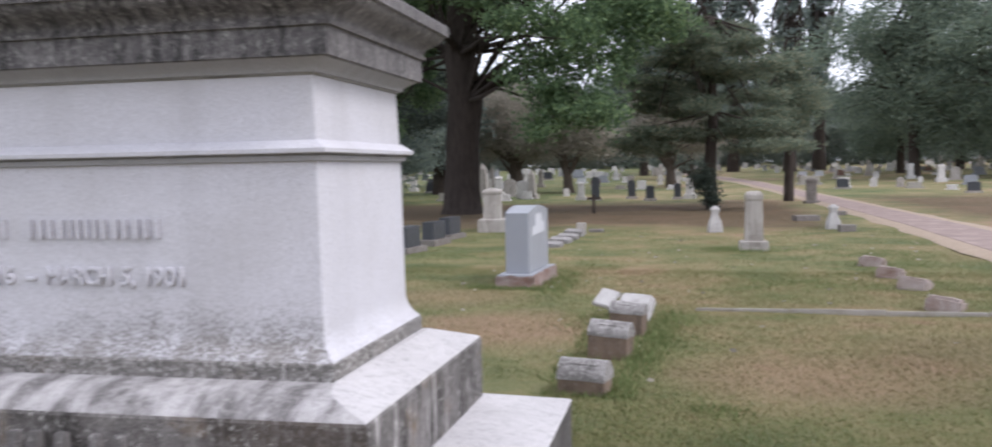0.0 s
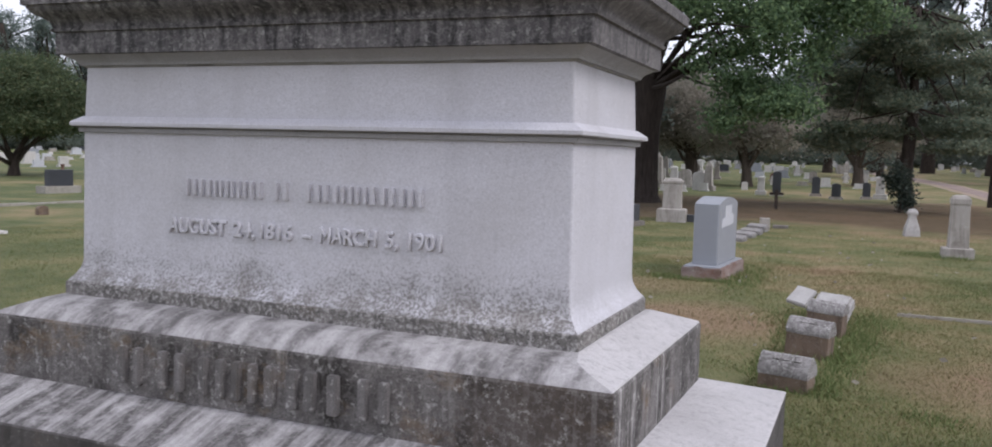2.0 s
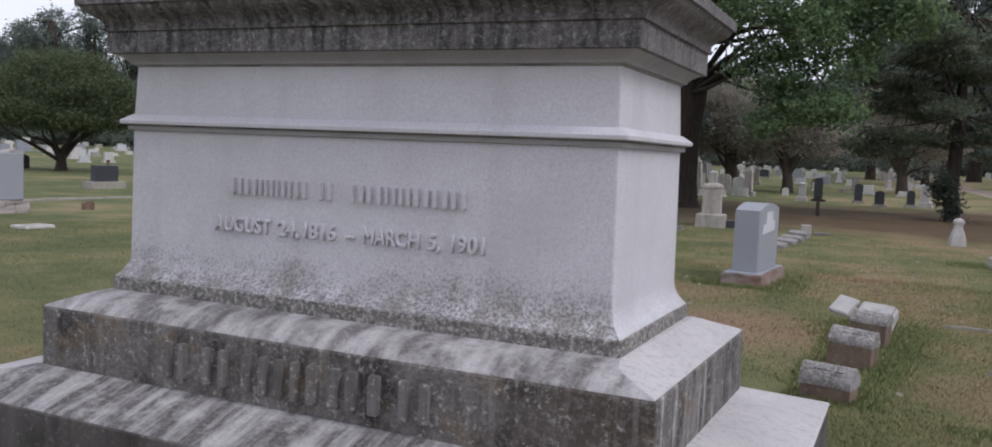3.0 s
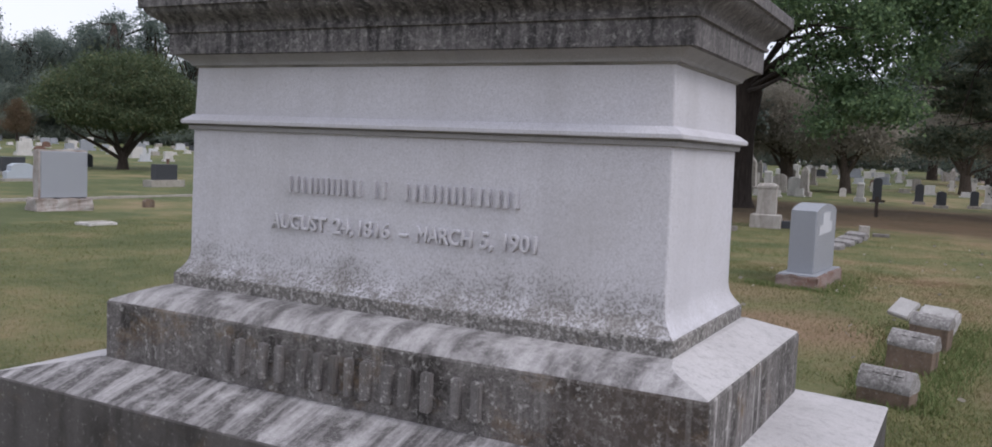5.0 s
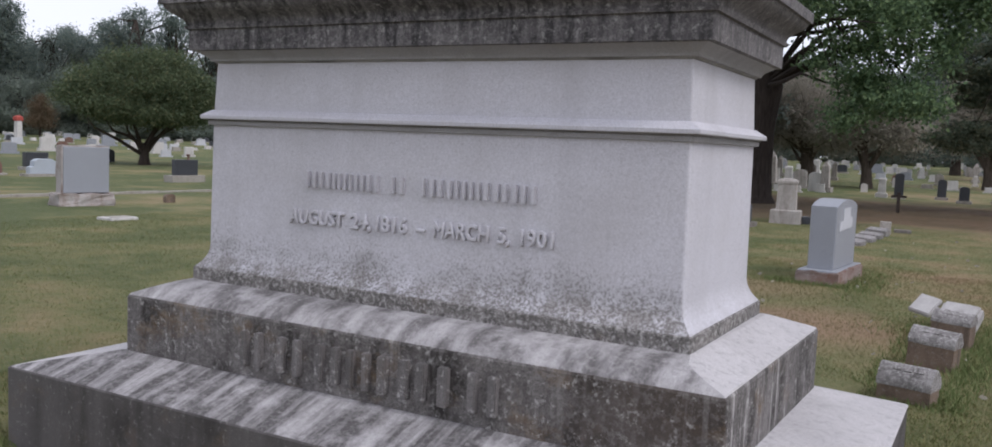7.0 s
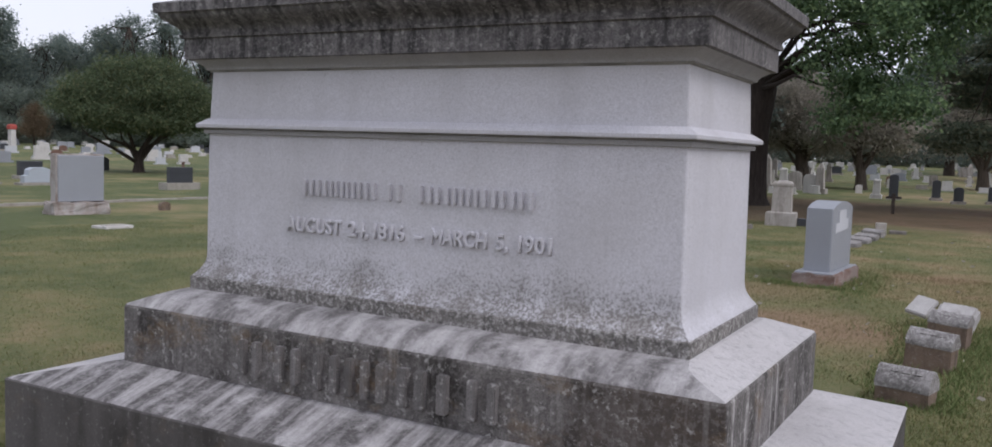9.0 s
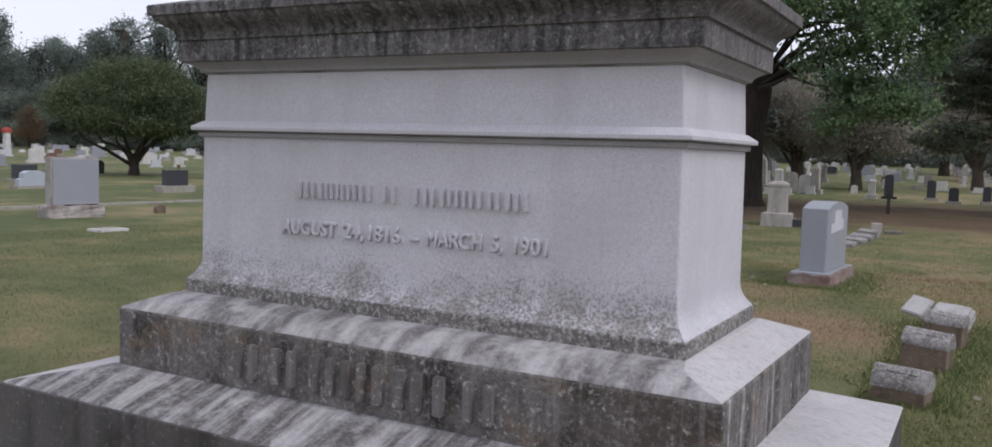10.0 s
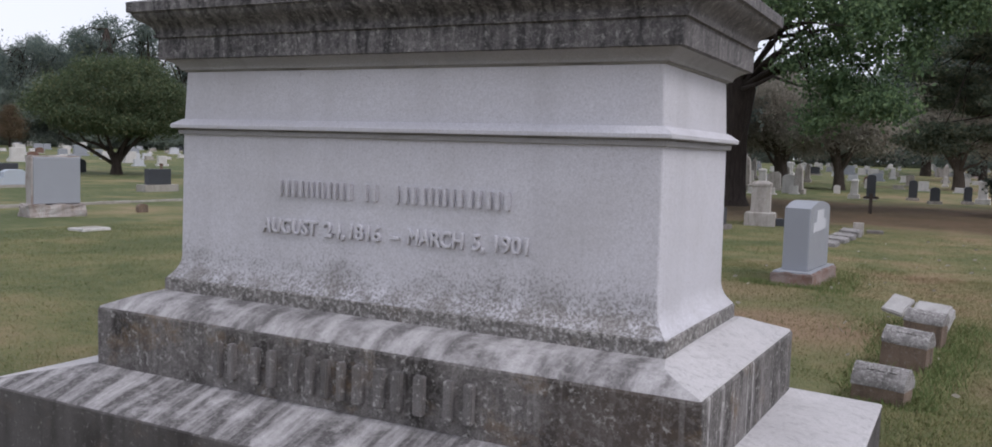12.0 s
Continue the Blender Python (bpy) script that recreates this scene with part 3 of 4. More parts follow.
    # the dates, raised
    def words(text, x0, x1, z, cap):
        cu = bpy.data.curves.new("inscription", "FONT")
        cu.body, cu.size, cu.extrude, cu.bevel_depth, cu.bevel_resolution, cu.resolution_u = text, 1.0, 0.02, 0.036, 0, 3
        tmp = new("inscription", cu)
        bpy.context.view_layer.update()
        me = bpy.data.meshes.new_from_object(tmp)
        bpy.data.objects.remove(tmp)
        co = np.empty(len(me.vertices) * 3)
        me.vertices.foreach_get("co", co)
        co = co.reshape(-1, 3)
        lo, hi = co.min(0), co.max(0)
        out = np.empty_like(co)
        out[:, 0] = x0 - MX + (co[:, 0] - lo[0]) / (hi[0] - lo[0]) * (x1 - x0)
        out[:, 2] = z + co[:, 1] * cap / 0.73
        out[:, 1] = front + 0.004 - (co[:, 2] - lo[2]) / (hi[2] - lo[2]) * 0.021
        me.vertices.foreach_set("co", out.ravel())
        bm = bmesh.new()
        bm.from_mesh(me)
        bmesh.ops.remove_doubles(bm, verts=bm.verts, dist=0.0002)
        bmesh.ops.recalc_face_normals(bm, faces=bm.faces)
        bm.to_mesh(me)
        bm.free()
        me.materials.clear()
        me.materials.append(M_DIE)
        ob = new("inscription", me)
        ob.parent = mon
        ob["label"] = "raised granite letters of the dates"

    for text, x0, x1 in (("AUGUST", -1.930, -1.612), ("24,", -1.574, -1.462), ("1816", -1.437, -1.270), ("-", -1.222, -1.178), ("MARCH", -1.138, -0.868), ("5,", -0.829, -0.772), ("1901", -0.728, -0.578)):
        words(text, x0, x1, 1.152, 0.066)


build_monument()


# ---------------------------------------------------------------- gravestones close by
def loaf_stone(x, y, w, h, d, rise, turn, lean, label, bars=3):
    """A footstone block with a barrel top that bears lettering."""
    st = thing("footstone", label, "footstone", pose(x, y, 0, 0, lean, turn), "row of small footstones")
    bm = bmesh.new()
    box(bm, -w / 2, w / 2, 0, d, -0.12, h, 0.008)
    part("block", roughen(bm, 0.006, 1, 9.0), M_SANDFACE, st, "dark mossy sides")
    prof = []
    for k in range(13):
        a = k / 12
        prof.append((-0.006 + (d + 0.012) * a, h - 0.008 + rise * math.sin(math.pi * (0.04 + 0.92 * a)) ** 0.72))
    bm = bmesh.new()
    rings = [[bm.verts.new((sx * (w / 2 + 0.004), py, pz)) for py, pz in prof + [(d + 0.004, h - 0.012), (-0.004, h - 0.012)]] for sx in (-1, -0.5, 0, 0.5, 1)]
    for a, b in zip(rings, rings[1:]):
        n = len(a)
        for i in range(n):
            bm.faces.new((a[i], b[i], b[(i + 1) % n], a[(i + 1) % n]))
    bm.faces.new(rings[0])
    bm.faces.new(list(reversed(rings[-1])))
    for v in bm.verts:
        v.co += Vector(noise.noise_vector(v.co * 13 + Vector((x, y, 0)))) * 0.005
    part("rounded_top", bm, M_FOOTTOP, st, "pale lichened top", 40)
    for i in range(bars):
        bm = bmesh.new()
        c = -w * 0.18 + i * w * 0.22
        box(bm, -w * 0.075, w * 0.075, -0.026, 0.026, -0.010, 0.0035, 0.002)
        bmesh.ops.transform(bm, matrix=pose(c, d * 0.29, h - 0.008 + rise * math.sin(math.pi * 0.307) ** 0.72, 34), verts=bm.verts)
        part("letter_bar", bm, M_FOOTTOP, st)
    return st


loaf_stone(0.458, 3.14, 0.33, 0.115, 0.20, 0.132, -13, 1.0, "low grey footstone with barrel top in dry grass")
loaf_stone(0.528, 4.37, 0.33, 0.185, 0.20, 0.114, -13, 3.0, "brown sided footstone with lichened barrel top")
loaf_stone(0.612, 5.32, 0.31, 0.215, 0.19, 0.100, -13, 3.0, "leaning grey footstone with barrel top", 2)


def fallen_slab():
    ob = part("tilted_slab", roughen(box(bmesh.new(), -0.095, 0.115, -0.11, 0.13, -0.05, 0.0, 0.010), 0.005, 2, 8.0), M_PALETOP)
    ob.matrix_basis = pose(0.34, 6.38, 0.20, 34, 10, -24)
    tagged(ob, "pale broken slab tilted against a footstone", "slab", "row of small footstones")
    st = part("wide_footstone", roughen(box(bmesh.new(), -0.175, 0.175, -0.22, 0.17, -0.16, 0.0, 0.03), 0.007, 2, 8.0), M_PALETOP)
    st.matrix_basis = pose(0.645, 6.25, 0.165, 32, 3, -14)
    tagged(st, "wide pale footstone leaning back in the grass", "footstone", "row of small footstones")


fallen_slab()


def serp_tablet(half, h, rise, n=10):
    top = [(half * (1 - 2 * k / n), h + rise * math.sin(math.pi * (0.06 + 0.88 * k / n))) for k in range(n + 1)]
    return [(-half, 0.0), (half, 0.0)] + top


def grey_headstone():
    st = thing("headstone", "blue-grey granite headstone with serpentine top on a rock-faced base", "headstone", pose(-0.955, 9.30, 0, 0, 0, 86))
    bm = bmesh.new()
    box(bm, -0.82, 0.64, -0.26, 0.26, -0.06, 0.150, 0.015)
    part("base", roughen(bm, 0.030, 4, 8.0), M_HEADBASE, st, "rock-faced reddish base")
    part("base_top", rect_loft([(0.145, 0.70, 0.235), (0.163, 0.695, 0.230)], 0.01), M_GREY, st, "dressed top of the base").location.x = -0.09
    die = part("tablet", slab_outline(serp_tablet(0.565, 0.775, 0.10), 0.32, 0.012), M_GREY, st)
    die.matrix_basis = pose(-0.075, 0, 0.16)
    bm = slab_outline([(-0.36, 0.50), (0.34, 0.53), (0.34, 0.66), (0.20, 0.67), (0.20, 0.79), (-0.18, 0.78), (-0.18, 0.63), (-0.36, 0.62)], 0.008, 0.0)
    carving = part("carved_panel", bm, M_EMBLEM, die, "frosted white carving")
    carving.matrix_basis = pose(-0.03, -0.161, -0.02)


grey_headstone()


def rock_headstone():
    st = thing("headstone", "large grey granite headstone with rock-pitched edges on a rough base", "headstone", pose(-15.2, 8.62, 0, 0, 0, 79))
    part("base", roughen(box(bmesh.new(), -0.60, 0.54, -0.25, 0.25, -0.08, 0.225, 0.02), 0.06, 4, 7.0), M_GREYROUGH, st, "rough rock-faced base stained red at the foot")
    t = part("tablet", slab_outline([(-0.46, 0), (0.47, 0), (0.47, 0.92), (-0.46, 0.92)], 0.26, 0.012), M_GREY, st)
    t.matrix_basis = pose(0, 0, 0.24)
    part("rock_edge", roughen(box(bmesh.new(), -0.495, -0.455, -0.135, 0.13, 0.0, 0.93, 0.01), 0.03, 4, 9.0), M_GREYROUGH, t, "rock-pitched pale edge")
    part("rock_edge", roughen(box(bmesh.new(), -0.475, 0.475, -0.12, 0.12, 0.905, 0.945, 0.01), 0.02, 4, 9.0), M_GREYROUGH, t, "rock-pitched pale edge")


rock_headstone()


def simple_stone(name, label, x, y, w, h, d, turn, mat, bw=0.0, bh=0.0, bd=0.0, bmat=None, top="flat", group="", z=None):
    zz = ground_z(x, y) if z is None else z
    st = thing(name, label, "headstone", pose(x, y, zz, 0, 0, turn), group)
    if bh:
        part("base", box(bmesh.new(), -bw / 2, bw / 2, -bd / 2, bd / 2, -0.15, bh, 0.012), bmat or mat, st)
    if top == "flat":
        pts = [(-w / 2, 0), (w / 2, 0), (w / 2, h), (-w / 2, h)]
    elif top == "arch":
        pts = [(-w / 2, 0), (w / 2, 0)] + [(w / 2 * math.cos(math.pi * k / 10), h - w * 0.3 + w * 0.3 * math.sin(math.pi * k / 10)) for k in range(11)]
    elif top == "step":
        pts = [(-w / 2, 0), (w / 2, 0), (w / 2, h * 0.45), (w * 0.36, h * 0.5), (w * 0.36, h * 0.85), (w * 0.2, h), (-w * 0.2, h), (-w * 0.36, h * 0.85), (-w * 0.36, h * 0.5), (-w / 2, h * 0.45)]
    else:
        pts = serp_tablet(w / 2, h * 0.9, h * 0.1)
    t = part("tablet", slab_outline(pts, d, min(0.01, d * 0.1)), mat, st)
    t.matrix_basis = pose(0, 0, bh - (0.0 if bh else 0.1))
    return st


def pillar_stone(name, label, x, y, w, h, turn, mat, cap=True, taper=0.9, bh=0.2, group="", d=None):
    d = d or w * 0.75
    st = thing(name, label, "pillar monument", pose(x, y, ground_z(x, y), 0, 0, turn), group)
    part("base", roughen(rect_loft([(-0.15, w * 0.78, d * 0.78), (bh * 0.92, w * 0.76, d * 0.76), (bh, w * 0.7, d * 0.7)], 0.01), 0.008, 1, 7.0), mat, st)
    part("shaft", rect_loft([(bh, w * 0.5, d * 0.5), (bh + (h - bh) * 0.8, w * 0.5 * taper, d * 0.5 * taper)], 0.012), mat, st)
    z = bh + (h - bh) * 0.8
    if cap:
        part("cap", rect_loft([(z, w * 0.5 * taper, d * 0.5 * taper), (z + 0.03, w * 0.55 * taper, d * 0.55 * taper), (h - 0.07, w * 0.55 * taper, d * 0.55 * taper), (h - 0.02, w * 0.42 * taper, d * 0.42 * taper), (h, w * 0.22, d * 0.22)], 0.012), mat, st)
    else:
        part("cap", rect_loft([(z, w * 0.5 * taper, d * 0.5 * taper), (h, w * 0.06, d * 0.06)], 0.008), mat, st)
    return st


pillar_stone("pillar_monument", "weathered white marble pillar monument on a rough block", -3.50, 18.75, 0.45, 1.05, 6, M_OLD, True, 0.94, 0.31)
simple_stone("plot_marker", "small dark square marker beside the marble pillar", -3.06, 18.9, 0.2, 0.27, 0.15, 10, M_DARK)
pillar_stone("pillar_monument", "pale weathered pillar monument on a square base", 2.335, 13.85, 0.315, 1.05, 3, M_OLD, True, 0.88, 0.16)


def lamb_stone(x, y, s, label):
    st = thing("small_monument", label, "small monument", pose(x, y, 0, 0, 0, 12))
    part("pedestal", roughen(rect_loft([(-0.1, 0.125 * s, 0.10 * s), (0.10 * s, 0.12 * s, 0.09 * s), (0.30 * s, 0.065 * s, 0.055 * s), (0.37 * s, 0.06 * s, 0.05 * s)], 0.015), 0.01, 1, 14.0), M_PALETOP, st)
    part("finial", roughen(rect_loft([(0.365 * s, 0.075 * s, 0.06 * s), (0.41 * s, 0.085 * s, 0.065 * s), (0.455 * s, 0.05 * s, 0.045 * s), (0.47 * s, 0.02 * s, 0.02 * s)], 0.015), 0.008, 1, 18.0), M_PALETOP, st)


lamb_stone(1.79, 18.3, 1.24, "small worn white marble monument with a knob top")
lamb_stone(4.47, 19.1, 1.2, "small tapered white marble monument beside low stones")
simple_stone("low_headstone", "low dull grey weathered stone in the lawn", 4.62, 18.2, 0.34, 0.25, 0.25, 10, M_DULL)
simple_stone("low_headstone", "low dark weathered stone in the lawn", 4.25, 22.2, 0.62, 0.24, 0.4, 12, M_DULL)
simple_stone("low_headstone", "low flat weathered stone in the lawn", 4.85, 16.6, 0.4, 0.09, 0.35, 12, M_DULL)
simple_stone("white_marker", "small white marker lying beside the drive", 5.42, 13.5, 0.34, 0.07, 0.25, 20, M_WHITE)
simple_stone("stone_block", "low dull grey stone block beside the drive", 5.45, 24.6, 0.36, 0.22, 0.3, 5, M_DULL)
pillar_stone("gate_pillar", "slim grey stone pillar beside the drive", 5.72, 32.6, 0.34, 0.95, 5, M_DULL, True, 1.0, 0.1)


def kerb_stone(x, y, l, w, h, turn, tip):
    ob = part("grave_kerb", roughen(box(bmesh.new(), -w / 2, w / 2, -l / 2, l / 2, -0.1, h, 0.03), 0.014, 2, 11.0), M_KERB)
    ob.matrix_basis = pose(x, y, 0, tip, 6, turn)
    tagged(ob, "rough low footstone with reddish sides sunk in the lawn", "footstone", "second row of footstones")


for x, y, l, w, h, turn, tip in ((3.85, 11.30, 0.34, 0.34, 0.13, -22, -6), (3.83, 9.98, 0.34, 0.34, 0.12, -18, -6), (3.87, 8.83, 0.36, 0.34, 0.12, -26, -8), (3.81, 7.27, 0.36, 0.34, 0.11, -26, -8)):
    kerb_stone(x, y, l, w, h, turn, tip)

for x, y, w, h in ((-1.42, 14.5, 0.40, 0.08), (-1.36, 15.3, 0.44, 0.10), (-1.31, 16.1, 0.42, 0.11), (-1.30, 17.1, 0.40, 0.14)):
    ob = part("grave_kerb", roughen(box(bmesh.new(), -w / 2, w / 2, -0.2, 0.2, -0.1, h, 0.02), 0.012, 2, 7.0), M_FOOTTOP)
    ob.matrix_basis = pose(x, y, 0, 5, 4, -6)
    tagged(ob, "low pale footstone in a row beneath the trees", "footstone", "third row of footstones")
simple_stone("low_headstone", "small pale upright marker at the end of a footstone row", -1.24, 18.0, 0.22, 0.34, 0.18, 8, M_OLD)
simple_stone("low_headstone", "low brown stone beside the pale upright marker", -0.95, 18.6, 0.34, 0.15, 0.25, 8, M_DULL)

# dark row behind the monument
for x, y, h in ((-3.97, 13.3, 0.52), (-4.00, 15.2, 0.48), (-4.02, 16.6, 0.50)):
    simple_stone("dark_headstone", "dark grey granite marker with a pale panel on a long base", x, y, 0.62, h * 0.75, 0.26, 82, M_DARK, 0.9, 0.1, 0.42, M_DULL)


# wooden cross behind the stones
def wooden_cross():
    c = thing("grave_cross", "thin dark wooden cross standing in needle litter", "cross", pose(-1.82, 26.6, 0, 0, 0, 4))
    part("upright", box(bmesh.new(), -0.05, 0.05, -0.05, 0.05, -0.1, 0.62, 0.006), M_BARK, c)
    part("crossbar", box(bmesh.new(), -0.22, 0.22, -0.04, 0.04, 0.46, 0.53, 0.006), M_BARK, c)


wooden_cross()

# the lawn beyond the low coping
simple_stone("headstone", "black polished headstone on a grey base", -21.1, 16.42, 0.84, 0.48, 0.2, 88, M_DARK, 1.25, 0.21, 0.42, M_CONC)


def grave_vase(x, y, z):
    bm = bmesh.new()
    tube(bm, [(0, 0, 0), (0, 0, 0.05), (0, 0, 0.12), (0, 0, 0.16)], [0.05, 0.03, 0.055, 0.07], 10)
    ob = part("grave_vase", bm, M_RED)
    ob.matrix_basis = pose(x, y, z)
    tagged(ob, "small brown vase on top of a black headstone", "vase")


grave_vase(-21.1, 16.55, 0.69)
simple_stone("headstone", "pale blue-grey stepped headstone on a low base", -24.8, 14.2, 0.95, 0.46, 0.25, 86, M_PALEBLUE, 1.2, 0.08, 0.5, M_CONC, "step")
simple_stone("headstone", "dark headstone behind a pale one", -28.5, 16.4, 0.8, 0.5, 0.25, 86, M_DARK, 1.0, 0.12, 0.5, M_CONC)
simple_stone("headstone", "pink granite headstone with arched top", -25.9, 13.0, 1.0, 0.52, 0.25, 86, M_RED, 1.2, 0.06, 0.5, M_CONC, "arch")
simple_stone("headstone", "pale square headstone across the lawn", -30.5, 15.6, 1.0, 0.55, 0.25, 86, M_CONC, 1.2, 0.1, 0.5, M_CONC)
simple_stone("flat_marker", "pale flat marker lying in the lawn", -21.1, 10.75, 0.8, 0.05, 0.6, 86, M_CONC)
simple_stone("flat_marker", "pale flat marker behind the rough headstone", -20.9, 13.4, 0.5, 0.08, 0.35, 86, M_CONC)
simple_stone("stump_monument", "dark tree-stump shaped grave monument", -35.2, 24.3, 0.6, 0.72, 0.5, 84, M_DARK, 0, 0, 0, None, "arch")
simple_stone("flat_marker", "dark flat bronze marker level with the lawn", -15.35, 10.15, 0.60, 0.045, 0.42, 86, M_DARK)
simple_stone("low_headstone", "small brownish stone marker beside the coping", -14.95, 10.55, 0.24, 0.28, 0.12, 84, M_SANDFACE, 0, 0, 0, None, "arch")
simple_stone("flat_marker", "dark flat marker in bare soil", -15.4, 7.0, 0.6, 0.04, 0.4, 86, M_DARK)


def framed_marker():
    st = thing("flat_marker", "white framed flat marker with a dark bronze plate", "grave marker", pose(-12.2, 7.10, 0, 0, 0, 88))
    part("slab", box(bmesh.new(), -0.27, 0.27, -0.20, 0.20, -0.05, 0.05, 0.01), M_WHITE, st)
    part("plate", box(bmesh.new(), -0.19, 0.19, -0.11, 0.11, 0.045, 0.057, 0.004), M_CONC, st, "grey bronze plate")


framed_marker()


def red_topped_post(x, y):
    p = thing("white_post", "tall white post with a red top far across the lawn", "post", pose(x, y, ground_z(x, y)))
    part("shaft", rect_loft([(-0.1, 0.28, 0.28), (0.3, 0.26, 0.26), (1.75, 0.24, 0.24)], 0.02), M_WHITE, p)
    part("top", rect_loft([(1.75, 0.26, 0.32), (1.82, 0.30, 0.36), (2.12, 0.28, 0.34), (2.25, 0.12, 0.15)], 0.02), M_REDPAINT, p, "red top")


red_topped_post(-80.65, 49.2)


# ---------------------------------------------------------------- gravestones far off
def far_kinds():
    mats = (M_WHITE, M_OLD, M_GREY, M_EMBLEM, M_CONC, M_DARK, M_RED)
    kinds = []
    for i, (w, h, d, top, mi, bh) in enumerate(((0.75, 0.62, 0.22, "flat", 0, 0.15), (0.6, 0.75, 0.16, "arch", 1, 0.12), (1.0, 0.66, 0.24, "serp", 2, 0.16), (0.9, 0.45, 0.2, "flat", 3, 0.12), (0.8, 0.3, 0.3, "flat", 4, 0.08), (0.8, 0.6, 0.22, "serp", 5, 0.14), (0.45, 0.7, 0.12, "arch", 0, 0.0), (0.7, 0.5, 0.22, "arch", 6, 0.1), (0.5, 0.24, 0.3, "flat", 0, 0.05))):
        word = {0: "white marble", 1: "weathered marble", 2: "blue-grey granite", 3: "pale granite", 4: "pale concrete", 5: "dark granite", 6: "red-brown granite"}[mi]
        shape = {"flat": "square", "arch": "round-topped", "serp": "curved-topped"}[top]
        kinds.append(simple_stone("far_headstone", "%s %s headstone far across the lawn" % (shape, word), 0, -60 - i, w, h, d, 0, mats[mi], w * 1.3, bh, d * 1.7, mats[mi] if mi < 5 else M_CONC, top, "headstones across the cemetery"))
    kinds.append(pillar_stone("far_pillar", "tall pale pillar monument far across the lawn", 0, -72, 0.42, 1.5, 0, M_OLD, False, 0.8, 0.25, "headstones across the cemetery"))
    kinds.append(pillar_stone("far_pillar", "white capped pillar monument far across the lawn", 0, -74, 0.4, 1.1, 0, M_WHITE, True, 0.9, 0.25, "headstones across the cemetery"))
    return kinds


KINDS = far_kinds()
rng = random.Random(7)
used = set()


FAR_STONES = []


def far_row_stone(k, x, y, turn, s):
    """A stone of the most distant rows, kept for the one joined object."""
    FAR_STONES.append((x, y, turn, s, (k * 37 % 11) / 11))


def join_far_stones():
    bm = bmesh.new()
    for x, y, turn, s, f in FAR_STONES:
        w, h, d = (0.30 + 0.28 * f) * s, (0.40 + 0.55 * (f * 7 % 1)) * s, 0.12 * s
        m = pose(x, y, ground_z(x, y), 0, 0, turn)
        ring = [(-w, -0.1), (w, -0.1), (w, 0.12), (w * 0.8, 0.14), (w * 0.78, h * 0.88), (w * 0.5, h), (-w * 0.5, h), (-w * 0.78, h * 0.88), (-w * 0.8, 0.14), (-w, 0.12)]
        a = [bm.verts.new(m @ Vector((px, -d, pz))) for px, pz in ring]
        b = [bm.verts.new(m @ Vector((px, d, pz))) for px, pz in ring]
        n = len(ring)
        bm.faces.new(a)
        bm.faces.new(list(reversed(b)))
        for i in range(n):
            bm.faces.new((a[i], b[i], b[(i + 1) % n], a[(i + 1) % n]))
    tagged(part("distant_headstones", bm, M_FARSTONE), "many small pale and grey headstones far across the cemetery", "headstones", kind="stuff")


def set_stone(k, x, y, turn, s=1.0):
    src = KINDS[k]
    m = pose(x, y, ground_z(x, y), 0, rng.uniform(-1.5, 1.5), turn)
    if k not in used:
        used.add(k)
        src.matrix_basis = m
        ob = src
    else:
        ob = copy_thing(src, m)
    ob.scale = (s, s, s)


# chosen ones beneath and behind the trees
for k, x, y, s in ((9, -9.1, 42.4, 1.2), (10, -8.5, 43.5, 1.0), (1, -8.1, 44.4, 1.1), (6, -6.75, 41.0, 1.5), (9, -6.3, 40.8, 0.95), (0, -6.4, 40.2, 0.5), (10, -3.6, 38.4, 0.75), (10, 1.3, 38.8, 0.9), (1, -10.7, 61.4, 1.2), (0, -12.0, 56.0, 1.0), (6, -5.0, 44.0, 0.7), (8, -7.2, 38.6, 1.0), (8, -7.9, 38.8, 1.0), (4, -9.3, 39.2, 1.0), (4, -10.2, 39.4, 1.0)):
    set_stone(k, x, y, rng.uniform(-6, 10), s)
for x, y, w, hh in ((-2.88, 37.9, 0.36, 0.95), (-1.35, 39.4, 0.34, 0.75), (-0.4, 36.6, 0.36, 0.55), (0.75, 38.0, 0.3, 0.6)):
    simple_stone("dark_headstone", "narrow dark headstone beyond the needle litter", x, y, w, hh, 0.22, 6, M_DARK, w * 1.5, 0.12, 0.4, M_OLD, "arch")
# rows behind the trees
for row in range(9):
    y = 54 + row * 7.5
    x = -32.0 - row * 3.0 + rng.uniform(0, 4)
    while x < 30 + row * 3:
        if not (2.0 < x < 9.0 and y < 100) and rng.random() < 0.72:
            (set_stone if row < 5 else far_row_stone)(rng.choice((0, 0, 1, 2, 3, 4, 6, 6, 7, 8, 8, 9, 10, 5)), x, y + rng.uniform(-2, 2), rng.uniform(-8, 8), rng.uniform(0.6, 1.05))
        x += rng.uniform(1.1, 2.9) if row < 3 else rng.uniform(0.9, 2.1)
# rows on the far lawn
for row in range(11):
    x = -44 - row * 7.0
    y = 14 + row * 3.6 + rng.uniform(0, 2)
    while y < 40 + row * 7.5:
        if rng.random() < 0.75:
            (set_stone if row < 8 else far_row_stone)(rng.choice((0, 0, 2, 2, 3, 3, 4, 5, 7, 8, 8)), x + rng.uniform(-2.5, 2.5), y, 84 + rng.uniform(-5, 5), rng.uniform(0.7, 1.15))
        y += rng.uniform(1.6, 3.8)
join_far_stones()
